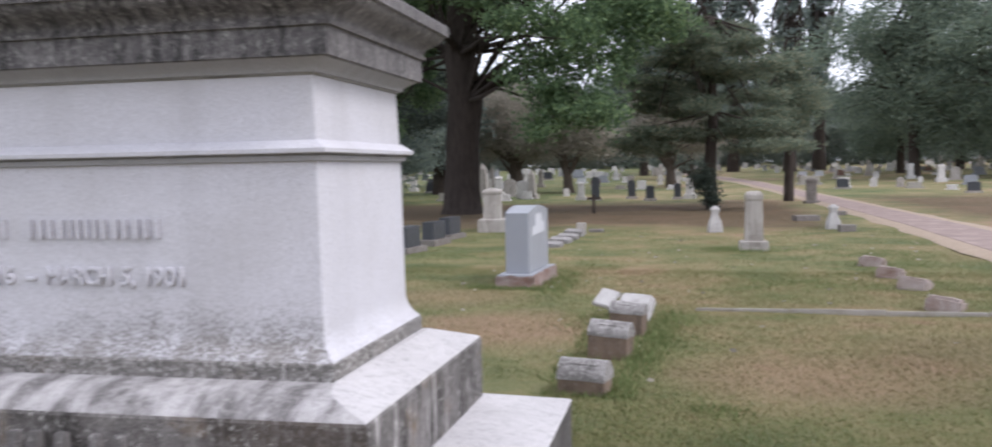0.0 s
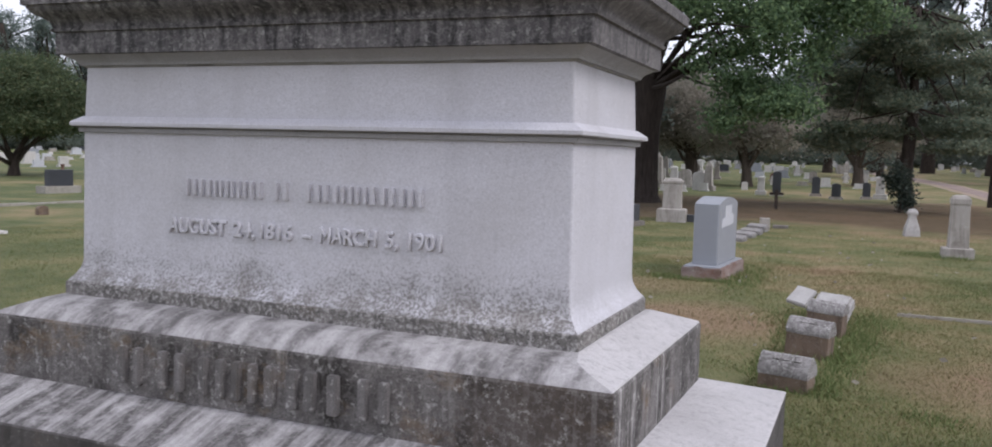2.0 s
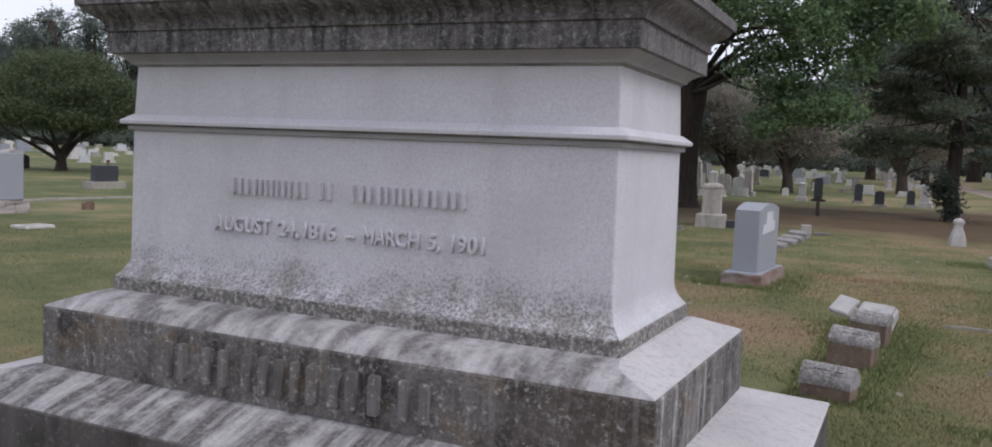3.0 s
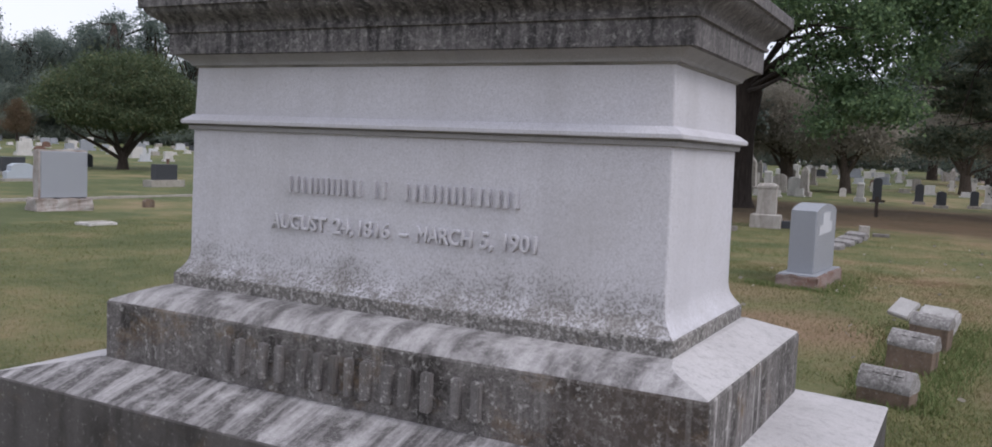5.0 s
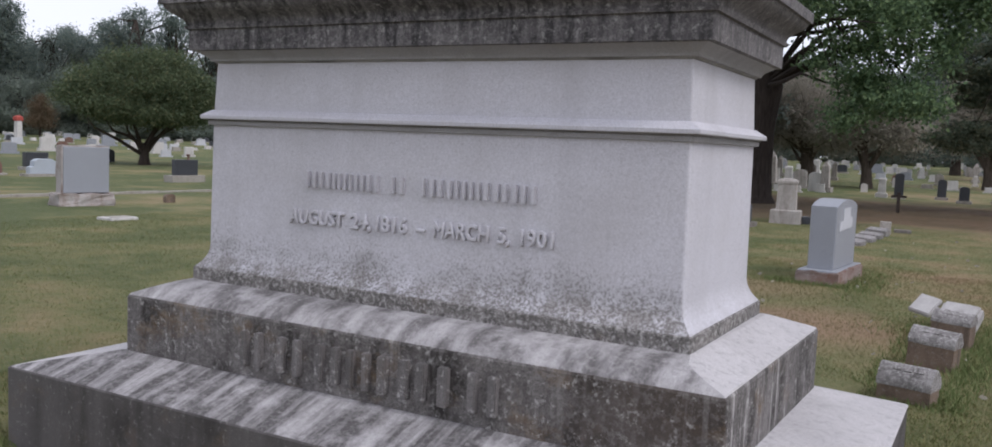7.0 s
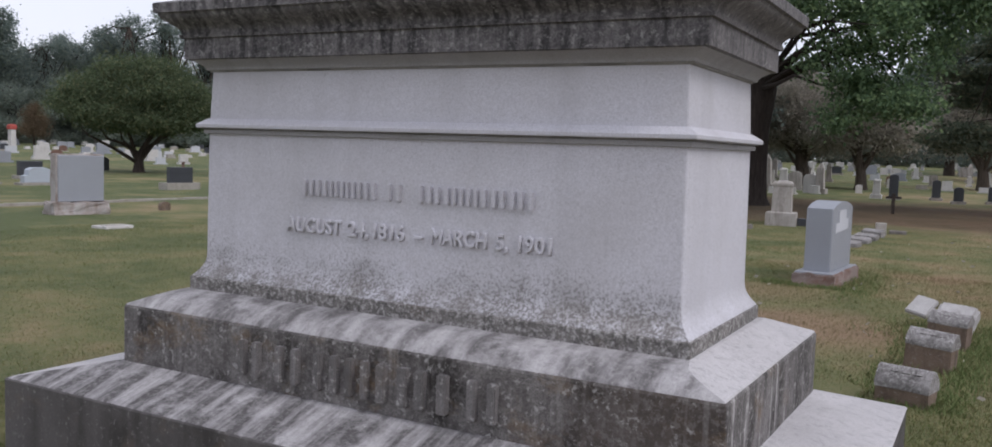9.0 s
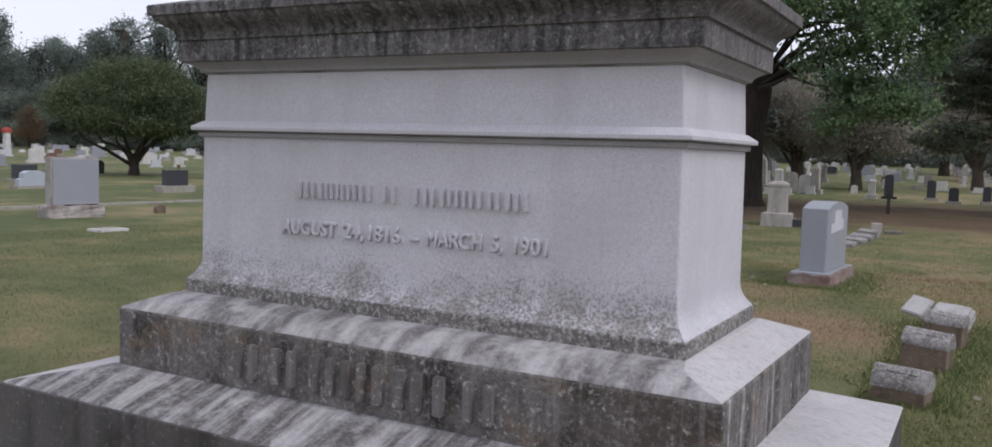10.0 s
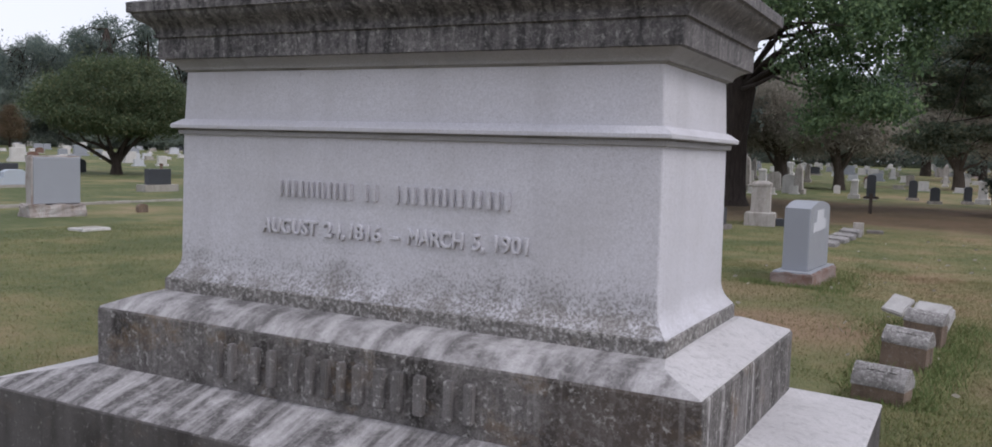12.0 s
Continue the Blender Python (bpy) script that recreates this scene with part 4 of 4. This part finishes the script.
# a few on the lawn beside the drive
for k, x, y, s in ((0, 10.0, 52, 0.8), (5, 9.6, 50, 0.8), (4, 13.3, 50, 0.9), (8, 14.4, 47, 0.9), (4, 8.9, 58.5, 1.5), (5, 14.0, 42.0, 0.7), (4, 15.0, 33, 0.9), (8, 14.0, 38, 0.9)):
    set_stone(k, x, y, rng.uniform(-8, 8), s)


# ---------------------------------------------------------------- trees
def leaf_mesh(name, centres, size, rs, droop=0.0, flat=0.0):
    n = len(centres)
    u = rs.normal(size=(n, 3))
    u[:, 2] = u[:, 2] * (1 - flat) - droop
    u /= np.linalg.norm(u, axis=1)[:, None]
    w = rs.normal(size=(n, 3))
    w[:, 2] *= (1 - flat)
    v = np.cross(u, w)
    if flat:
        v = np.cross(u, np.cross(u, np.array([0, 0, 1.0]) + 0.35 * rs.normal(size=(n, 3))))
        v = np.cross(u, v) * 0.4 + v * 0.6
    v /= np.linalg.norm(v, axis=1)[:, None] + 1e-9
    L = (size * rs.uniform(0.6, 1.35, n))[:, None]
    W = L * 0.55
    co = np.stack([centres + u * L, centres + v * W, centres - u * L, centres - v * W], 1).reshape(-1, 3)
    me = bpy.data.meshes.new(name)
    me.vertices.add(4 * n)
    me.vertices.foreach_set("co", co.astype(np.float32).ravel())
    me.loops.add(4 * n)
    me.loops.foreach_set("vertex_index", np.arange(4 * n, dtype=np.int32))
    me.polygons.add(n)
    me.polygons.foreach_set("loop_start", np.arange(0, 4 * n, 4, dtype=np.int32))
    me.update(calc_edges=True)
    return me


def tree(name, label, x, y, trunk, blobs, leaves, mat, bark, seed, clump=0.35, per=45, size=0.07, droop=0.1, flat=0.0, shell=0.5, squash=0.7, limb_r=0.06, z=None, limbs=True, twigs=0, forks=0):
    """trunk: rows of dx, dy, z, radius. blobs: rows of dx, dy, z, rx, ry, rz, share of the clumps. leaves: their number."""
    rs = np.random.RandomState(seed)
    t = thing(name, label, "tree", pose(x, y, ground_z(x, y) if z is None else z))
    bm = bmesh.new()
    pts = [(dx, dy, zz) for dx, dy, zz, r in trunk]
    tube(bm, pts, [r for *_, r in trunk], 12)
    for v in bm.verts:
        k = 1 + 0.16 * noise.noise(Vector((math.atan2(v.co.y, v.co.x) * 1.3, v.co.z * 0.5, seed)))
        v.co.x *= k
        v.co.y *= k
    total = sum(b[6] for b in blobs)
    cents = []
    for dx, dy, zz, rx, ry, rz, share in blobs:
        m = max(1, int(leaves / per * share / total))
        d = rs.normal(size=(m, 3))
        d /= np.linalg.norm(d, axis=1)[:, None]
        r = rs.uniform(shell ** 3, 1, m) ** (1 / 3)
        d = d * r[:, None] * np.array([rx, ry, rz]) + np.array([dx, dy, zz])
        cents.append(d)
        if limbs:
            for j in range(forks or max(2, int(3 + 2 * share))):
                a = Vector(pts[rs.randint(max(1, len(pts) // 2), len(pts))])
                e = Vector(d[rs.randint(m)])
                mid = a.lerp(e, 0.5) + Vector(rs.normal(size=3) * 0.18 * (e - a).length * 0.5) + Vector((0, 0, 0.08 * (e - a).length))
                q1, q2 = a.lerp(mid, 0.55) + Vector(rs.normal(size=3) * 0.05), mid.lerp(e, 0.55) + Vector(rs.normal(size=3) * 0.08)
                tube(bm, [a, q1, mid, q2, e], [limb_r * 1.5, limb_r * 1.15, limb_r * 0.8, limb_r * 0.5, limb_r * 0.15], 6)
    cents = np.concatenate(cents)
    for j in range(twigs):
        e = Vector(cents[rs.randint(len(cents))])
        s = e + Vector((rs.normal() * 0.4, rs.normal() * 0.4, -rs.uniform(0.4, 1.1)))
        tube(bm, [s, s.lerp(e, 0.5) + Vector(rs.normal(size=3) * 0.06), e + Vector(rs.normal(size=3) * 0.1)], [0.014, 0.01, 0.004], 4)
    part("trunk", bm, bark, t, "", 50)
    rep = np.repeat(cents, per, 0)
    grow = np.repeat(rs.uniform(0.6, 1.4, len(cents)), per)[:, None]
    off = rs.normal(size=rep.shape) * clump * grow
    off[:, 2] *= squash
    me = leaf_mesh("crown", rep + off, size, rs, droop, flat)
    me.materials.append(mat)
    crown = new("crown", me)
    crown.parent = t
    return t


def spread(rows, k, eye=1.55):
    """Trunk or crown rows made larger by k, about the height of the eye."""
    return [(a * k, b * k, eye + (z - eye) * k if z > 0 else z, *[r * k for r in rest]) for a, b, z, *rest in rows]


# broad oak with low hanging branches
ro = random.Random(12)
OAK_CROWN = []
# last row: unseen high canopy, added to shade the litter bed
for x0, x1, y0, y1, z0, z1, count, lo, hi in ((2.3, 4.8, -4.8, -3.4, 4.5, 6.0, 10, 0.40, 0.75), (2.4, 5.6, -4.6, -3.4, 2.7, 4.3, 15, 0.40, 0.75), (4.8, 7.6, -4.2, -2.0, 4.2, 6.2, 10, 0.5, 0.9), (-1.5, 2.5, -4.5, -3.0, 6.6, 7.8, 8, 0.5, 0.9),
                                              (-4.6, -1.2, -1.5, 2.0, 3.0, 7.0, 16, 0.6, 1.1), (-3.0, 6.0, 0.0, 4.0, 6.5, 9.5, 20, 0.8, 1.4), (-5.0, 9.0, -5.0, 5.0, 8.4, 10.5, 22, 1.2, 1.9)):
    for k in range(count):
        r = ro.uniform(lo, hi)
        OAK_CROWN.append((ro.uniform(x0, x1), ro.uniform(y0, y1), ro.uniform(z0, z1), r, r, r * 0.62, r * r))
tree("oak_tree", "broad old oak with dark trunk and low green branches", -6.40, 27.2,
     [(0.0, 0, -0.1, 0.85), (0.0, 0, 0.25, 0.68), (0.02, -0.05, 1.0, 0.60), (0.10, -0.1, 2.4, 0.57), (0.25, -0.2, 3.8, 0.60), (0.1, -0.3, 5.4, 0.5), (0.1, -0.2, 8.0, 0.36), (0.2, 0, 10.5, 0.16)],
     OAK_CROWN,
     200000, M_OAKLEAF, M_OAKBARK, 3, 0.22, 44, 0.066, 0.25, 0.0, 0.1, 0.7, 0.06, None, True, 0, 1)
# drooping dark cedars
rc = random.Random(23)
CEDAR_CROWN = []
for k in range(46):
    f = (k + rc.random()) / 46
    reach = 2.75 * (1 - 0.62 * f ** 2.2)
    r = rc.uniform(0.55, 1.05)
    CEDAR_CROWN.append((rc.uniform(-reach, reach), rc.uniform(-1.9, 1.6), 2.0 + 4.2 * f + rc.uniform(-0.2, 0.2), r, r, 0.17, r))
CEDAR_TRUNK = [(0, 0, -0.1, 0.24), (0.02, 0, 0.3, 0.19), (-0.05, 0, 1.2, 0.17), (0.05, 0.05, 3.0, 0.14), (0.0, 0, 4.4, 0.08), (0.05, 0, 5.5, 0.02)]
tree("cedar_tree", "dark layered cedar with drooping boughs", 2.0, 29.6, spread(CEDAR_TRUNK, 1.28),
     CEDAR_CROWN,
     70000, M_CEDAR, M_BARK, 5, 0.20, 45, 0.055, 0.15, 0.5, 0.0, 0.4, 0.035, None, True, 0, 1)
tree("cedar_tree", "slim dark evergreen beside the drive", 5.15, 35.0, spread([(0, 0, -0.1, 0.2), (0, 0, 0.3, 0.15), (0.03, 0, 1.5, 0.14), (0, 0, 3.4, 0.08), (0, 0, 4.6, 0.02)], 1.42),
     spread([(-0.4, 0, 2.6, 0.8, 0.9, 0.4, 1), (0.1, 0, 3.3, 0.8, 0.9, 0.5, 1.1), (-0.1, 0, 4.2, 0.6, 0.7, 0.4, 0.6)], 1.42),
     15000, M_CEDAR, M_BARK, 6, 0.30, 40, 0.07, 0.2, 0.3, 0.1, 0.6, 0.04)
# dark evergreen closing the view behind the oak
tree("dark_evergreen", "dense dark evergreen behind the oak", -12.6, 35.5, spread(CEDAR_TRUNK, 1.3), [(a * 1.5, b * 1.5, 0.5 + z * 1.5, rx * 1.5, ry * 1.5, rz * 2.6, w) for a, b, z, rx, ry, rz, w in CEDAR_CROWN[::2]],
     42000, M_DARKLEAF, M_OAKBARK, 31, 0.30, 45, 0.075, 0.2, 0.4, 0.0, 0.6, 0.04, None, True, 0, 1)
# low bush at the cedar's foot
tree("shrub", "dark clipped shrub beneath the cedar", 1.80, 28.2, [(0, 0, -0.1, 0.06), (0.02, 0, 0.3, 0.04), (0, 0, 1.2, 0.02)],
     [(-0.1, 0, 1.05, 0.36, 0.35, 0.42, 1), (0.15, 0, 0.5, 0.22, 0.25, 0.35, 0.5)], 3400, M_DARKLEAF, M_BARK, 8, 0.12, 30, 0.045, 0.0, 0.0, 0.2, 1.0, 0.012)
# fading crape myrtles
MYRTLE_TRUNK = [(0.05, 0, -0.1, 0.26), (0.03, 0, 0.2, 0.20), (0, 0, 0.55, 0.17), (-0.12, 0, 1.1, 0.13), (-0.2, 0, 1.6, 0.09)]


def myrtle(x, y, k, seed, label):
    b = [(-0.9 * k, 0, 2.0 * k, 0.9 * k, 0.9 * k, 0.5 * k, 1), (0.9 * k, 0, 1.9 * k, 1.0 * k, 0.9 * k, 0.5 * k, 1), (0, 0, 2.7 * k, 1.4 * k, 1.2 * k, 0.6 * k, 1.4), (-0.4 * k, 0, 3.3 * k, 0.9 * k, 0.9 * k, 0.5 * k, 0.8)]
    return tree("crape_myrtle", label, x, y, [(a, c, d * k, r * k) for a, c, d, r in MYRTLE_TRUNK], b, 40000, M_MYRTLE, M_BARK_PALE, seed, 0.28 * k, 40, 0.042 * k, 0.0, 0.0, 0.1, 0.8, 0.05 * k, None, True, 60)


myrtle(-5.65, 49.5, 1.55, 11, "forked crape myrtle with thin brown fading leaves")
myrtle(-10.6, 60.0, 1.9, 12, "crape myrtle with thin brown fading leaves")
myrtle(0.1, 57.5, 1.7, 13, "crape myrtle with sparse brownish leaves")
myrtle(-16.0, 64.0, 1.9, 14, "wide crape myrtle with thin brown fading leaves")
tree("small_tree", "small rusty-leaved tree before the far tree line", -92.0, 59.0, [(0, 0, -0.2, 0.16), (0, 0, 0.6, 0.12), (0.1, 0, 2.0, 0.08), (0, 0, 3.6, 0.03)],
     [(0, 0, 1.7, 1.5, 1.5, 0.7, 1.3), (0.3, 0.2, 2.6, 1.2, 1.2, 0.7, 1.1), (-0.2, 0, 3.5, 0.8, 0.8, 0.6, 0.7), (-0.1, 0.3, 4.2, 0.4, 0.4, 0.4, 0.25)], 12000, M_RUST, M_BARK, 17, 0.32, 40, 0.07, 0.0, 0.0, 0.2, 0.8, 0.04)
myrtle(-9.3, 52.0, 1.6, 16, "slim crape myrtle with thin brown fading leaves")
# the round tree across the lawn
tree("round_crowned_tree", "dense round-crowned tree with a short forked trunk", -32.6, 24.3,
     [(0, 0, -0.15, 0.32), (0, 0, 0.12, 0.25), (0, 0, 0.4, 0.20), (0.02, 0, 0.7, 0.20), (0.0, 0, 0.85, 0.15)],
     [(-0.9, -1.5, 3.0, 1.8, 2.0, 0.70, 1.4), (0.9, 1.4, 3.0, 1.8, 2.0, 0.70, 1.4), (0, 0, 3.6, 2.7, 3.3, 1.0, 2.6), (0, 0.2, 4.45, 2.0, 2.3, 0.6, 1.3), (0.3, -2.2, 2.75, 1.2, 1.0, 0.3, 0.5), (0.3, 2.2, 2.75, 1.2, 1.0, 0.3, 0.5), (1.6, 0.4, 2.8, 0.9, 1.2, 0.3, 0.5), (0.5, 0.0, 2.25, 2.0, 2.8, 0.32, 3.2), (0.4, -2.4, 2.5, 1.2, 1.0, 0.35, 0.8), (0.4, 2.4, 2.5, 1.2, 1.0, 0.35, 0.8)],
     105000, M_ROUND, M_BARK, 15, 0.24, 50, 0.055, 0.0, 0.0, 0.5, 0.8, 0.062, None, True, 0, 1)


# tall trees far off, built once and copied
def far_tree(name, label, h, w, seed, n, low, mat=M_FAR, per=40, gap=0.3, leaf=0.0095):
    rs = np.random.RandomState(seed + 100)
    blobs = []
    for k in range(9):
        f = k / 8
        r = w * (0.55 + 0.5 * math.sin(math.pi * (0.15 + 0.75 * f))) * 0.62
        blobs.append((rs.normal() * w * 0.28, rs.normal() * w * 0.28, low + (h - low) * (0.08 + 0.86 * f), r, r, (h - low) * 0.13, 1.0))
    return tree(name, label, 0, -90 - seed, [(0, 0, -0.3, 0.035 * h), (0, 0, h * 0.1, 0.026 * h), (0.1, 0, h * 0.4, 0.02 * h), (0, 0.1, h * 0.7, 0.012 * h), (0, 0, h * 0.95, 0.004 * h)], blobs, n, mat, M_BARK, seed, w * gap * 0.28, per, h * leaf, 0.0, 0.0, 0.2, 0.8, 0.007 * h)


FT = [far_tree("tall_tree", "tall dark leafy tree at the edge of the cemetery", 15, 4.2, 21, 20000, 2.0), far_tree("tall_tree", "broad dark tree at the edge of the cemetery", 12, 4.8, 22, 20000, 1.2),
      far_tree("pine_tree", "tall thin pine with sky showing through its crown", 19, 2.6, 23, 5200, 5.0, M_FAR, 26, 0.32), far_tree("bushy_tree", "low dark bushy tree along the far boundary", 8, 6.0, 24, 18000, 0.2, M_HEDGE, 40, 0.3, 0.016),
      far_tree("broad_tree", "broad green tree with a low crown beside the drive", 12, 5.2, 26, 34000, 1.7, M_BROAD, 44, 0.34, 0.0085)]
rt = random.Random(5)
moved = set()


def plant(k, x, y, s):
    m = pose(x, y, ground_z(x, y), 0, 0, rt.uniform(0, 360))
    if k not in moved:
        moved.add(k)
        FT[k].matrix_basis = m
        ob = FT[k]
    else:
        ob = copy_thing(FT[k], m)
    ob.scale = (s, s, s)


for k, x, y, s in ((4, 17.6, 69.0, 1.25), (4, 24.0, 66.0, 1.2), (4, 31, 72.0, 1.4), (2, 6.0, 97, 1.2), (2, 11.5, 94, 1.15), (2, 15.0, 99, 1.3), (2, 1.0, 94, 1.15), (2, 3.4, 90, 1.0), (0, -3.0, 88, 1.0), (1, 1.5, 75.0, 0.9), (0, -24, 66, 1.3), (1, -17.5, 46.5, 1.1), (0, -13.5, 50.0, 1.05), (1, -14.0, 38.0, 0.9), (4, 27, 92, 1.3), (4, 36, 86, 1.3), (4, 19.5, 82, 1.1)):
    plant(k, x, y, s)
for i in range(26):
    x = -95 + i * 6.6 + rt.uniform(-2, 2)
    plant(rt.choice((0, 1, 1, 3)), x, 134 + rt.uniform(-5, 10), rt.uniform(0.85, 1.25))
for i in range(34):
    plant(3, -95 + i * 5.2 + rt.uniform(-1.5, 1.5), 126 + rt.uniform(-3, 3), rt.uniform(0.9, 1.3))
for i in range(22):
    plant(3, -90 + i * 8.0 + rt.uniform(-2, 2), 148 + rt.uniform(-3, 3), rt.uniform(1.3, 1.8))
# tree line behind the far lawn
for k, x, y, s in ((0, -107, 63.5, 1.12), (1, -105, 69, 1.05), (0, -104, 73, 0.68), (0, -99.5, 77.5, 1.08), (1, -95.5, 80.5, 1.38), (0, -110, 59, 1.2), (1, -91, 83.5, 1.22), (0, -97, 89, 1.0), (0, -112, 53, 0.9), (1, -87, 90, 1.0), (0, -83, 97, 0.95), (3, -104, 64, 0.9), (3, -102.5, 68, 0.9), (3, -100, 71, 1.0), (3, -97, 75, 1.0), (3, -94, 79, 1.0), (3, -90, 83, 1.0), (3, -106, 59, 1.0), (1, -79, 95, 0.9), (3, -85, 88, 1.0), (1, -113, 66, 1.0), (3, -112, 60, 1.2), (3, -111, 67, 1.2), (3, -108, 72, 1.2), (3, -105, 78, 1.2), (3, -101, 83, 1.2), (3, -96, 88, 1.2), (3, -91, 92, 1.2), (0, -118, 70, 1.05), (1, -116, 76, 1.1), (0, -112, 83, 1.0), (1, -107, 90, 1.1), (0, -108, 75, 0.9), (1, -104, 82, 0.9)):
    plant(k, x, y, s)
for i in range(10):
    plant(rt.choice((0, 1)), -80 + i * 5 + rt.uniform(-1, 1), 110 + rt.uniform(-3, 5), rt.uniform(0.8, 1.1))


# ---------------------------------------------------------------- grass
def blades(name, spots, height, width, mat, seed, label):
    rs = np.random.RandomState(seed)
    n = len(spots)
    a = rs.uniform(0, 2 * np.pi, n)
    h = height * rs.uniform(0.45, 1.4, n)
    side = np.stack([np.cos(a), np.sin(a), np.zeros(n)], 1) * (width * rs.uniform(0.6, 1.3, n))[:, None]
    lean = np.stack([rs.normal(size=n) * 0.55 * h, rs.normal(size=n) * 0.55 * h, h], 1)
    co = np.stack([spots - side, spots + side, spots + lean], 1).reshape(-1, 3)
    me = bpy.data.meshes.new(name)
    me.vertices.add(3 * n)
    me.vertices.foreach_set("co", co.astype(np.float32).ravel())
    me.loops.add(3 * n)
    me.loops.foreach_set("vertex_index", np.arange(3 * n, dtype=np.int32))
    me.polygons.add(n)
    me.polygons.foreach_set("loop_start", np.arange(0, 3 * n, 3, dtype=np.int32))
    me.update(calc_edges=True)
    me.materials.append(mat)
    return tagged(new(name, me), label, "grass", kind="stuff")


def sow(n, x0, x1, y0, y1, seed, bias=1.0):
    rs = np.random.RandomState(seed)
    p = np.stack([rs.uniform(x0, x1, n), y0 + (y1 - y0) * rs.uniform(0, 1, n) ** bias, np.full(n, -0.004)], 1)
    inside = (np.abs(p[:, 0] - MX) < 1.845) & (np.abs(p[:, 1] - MY) < 1.055)
    p = p[~inside]
    p[:, 2] += [0.035 * noise.noise(Vector((x * 0.5, y * 0.5, 0))) - 0.012 for x, y, _ in p]
    return p


near = np.concatenate([sow(170000, 0.2, 5.2, 1.6, 10.5, 1, 1.3), sow(60000, -4.0, 0.2, 3.5, 11.0, 12), sow(80000, -4.5, 6.0, 10.0, 20.0, 2, 1.2), sow(110000, -13.0, -2.8, -0.6, 10.0, 3), sow(12000, -4.5, -2.9, -1.2, 0.6, 4)])
blades("lawn_grass", near, 0.026, 0.0035, M_BLADE, 5, "short thin dry grass of the lawn")


def tuft(x, y, rx, ry, n, seed):
    rs = np.random.RandomState(seed)
    p = rs.normal(size=(n, 3)) * np.array([rx, ry, 0]) + np.array([x, y, -0.004])
    inside = (np.abs(p[:, 0] - MX) < 1.845) & (np.abs(p[:, 1] - MY) < 1.055)
    return p[~inside]


lush = np.concatenate([tuft(x, y, rx, ry, n, i) for i, (x, y, rx, ry, n) in enumerate((
    (0.70, 3.45, 0.08, 0.25, 900), (0.79, 4.35, 0.09, 0.28, 1100), (0.90, 5.3, 0.10, 0.35, 1200), (1.0, 6.2, 0.14, 0.35, 900), (0.25, 3.9, 0.06, 0.35, 500), (0.35, 5.1, 0.08, 0.45, 700), (0.28, 6.1, 0.2, 0.3, 700), (0.5, 3.12, 0.2, 0.03, 300),
    (-0.50, 9.0, 0.16, 0.7, 1800), (-1.4, 8.5, 0.15, 0.1, 500), (-1.0, 8.40, 0.3, 0.05, 500), (2.2, 13.5, 0.4, 0.14, 700), (1.8, 13.9, 0.25, 0.25, 500), (4.2, 11.3, 0.6, 0.45, 900), (4.6, 13.0, 0.7, 0.5, 900),
    (-3.16, -0.45, 0.05, 0.12, 500), (0.68, 1.35, 0.05, 0.3, 400), (1.3, 2.9, 0.12, 0.1, 300), (2.8, 9.0, 0.6, 0.35, 700), (-2.3, 12.6, 0.8, 0.35, 900)))])
blades("lush_grass", lush, 0.048, 0.0042, M_LUSH, 6, "taller green grass round the stones")


# fallen leaves scattered on the lawn
rs = np.random.RandomState(41)
fallen = np.stack([rs.uniform(-2, 6, 90), rs.uniform(3.5, 17, 90), np.full(90, 0.03)], 1)
litter = leaf_mesh("fallen_leaves", fallen, 0.035, rs, 0.0, 0.85)
litter.materials.append(M_MYRTLE)
tagged(new("fallen_leaves", litter), "pale dry leaves scattered on the lawn", "leaves", kind="stuff")
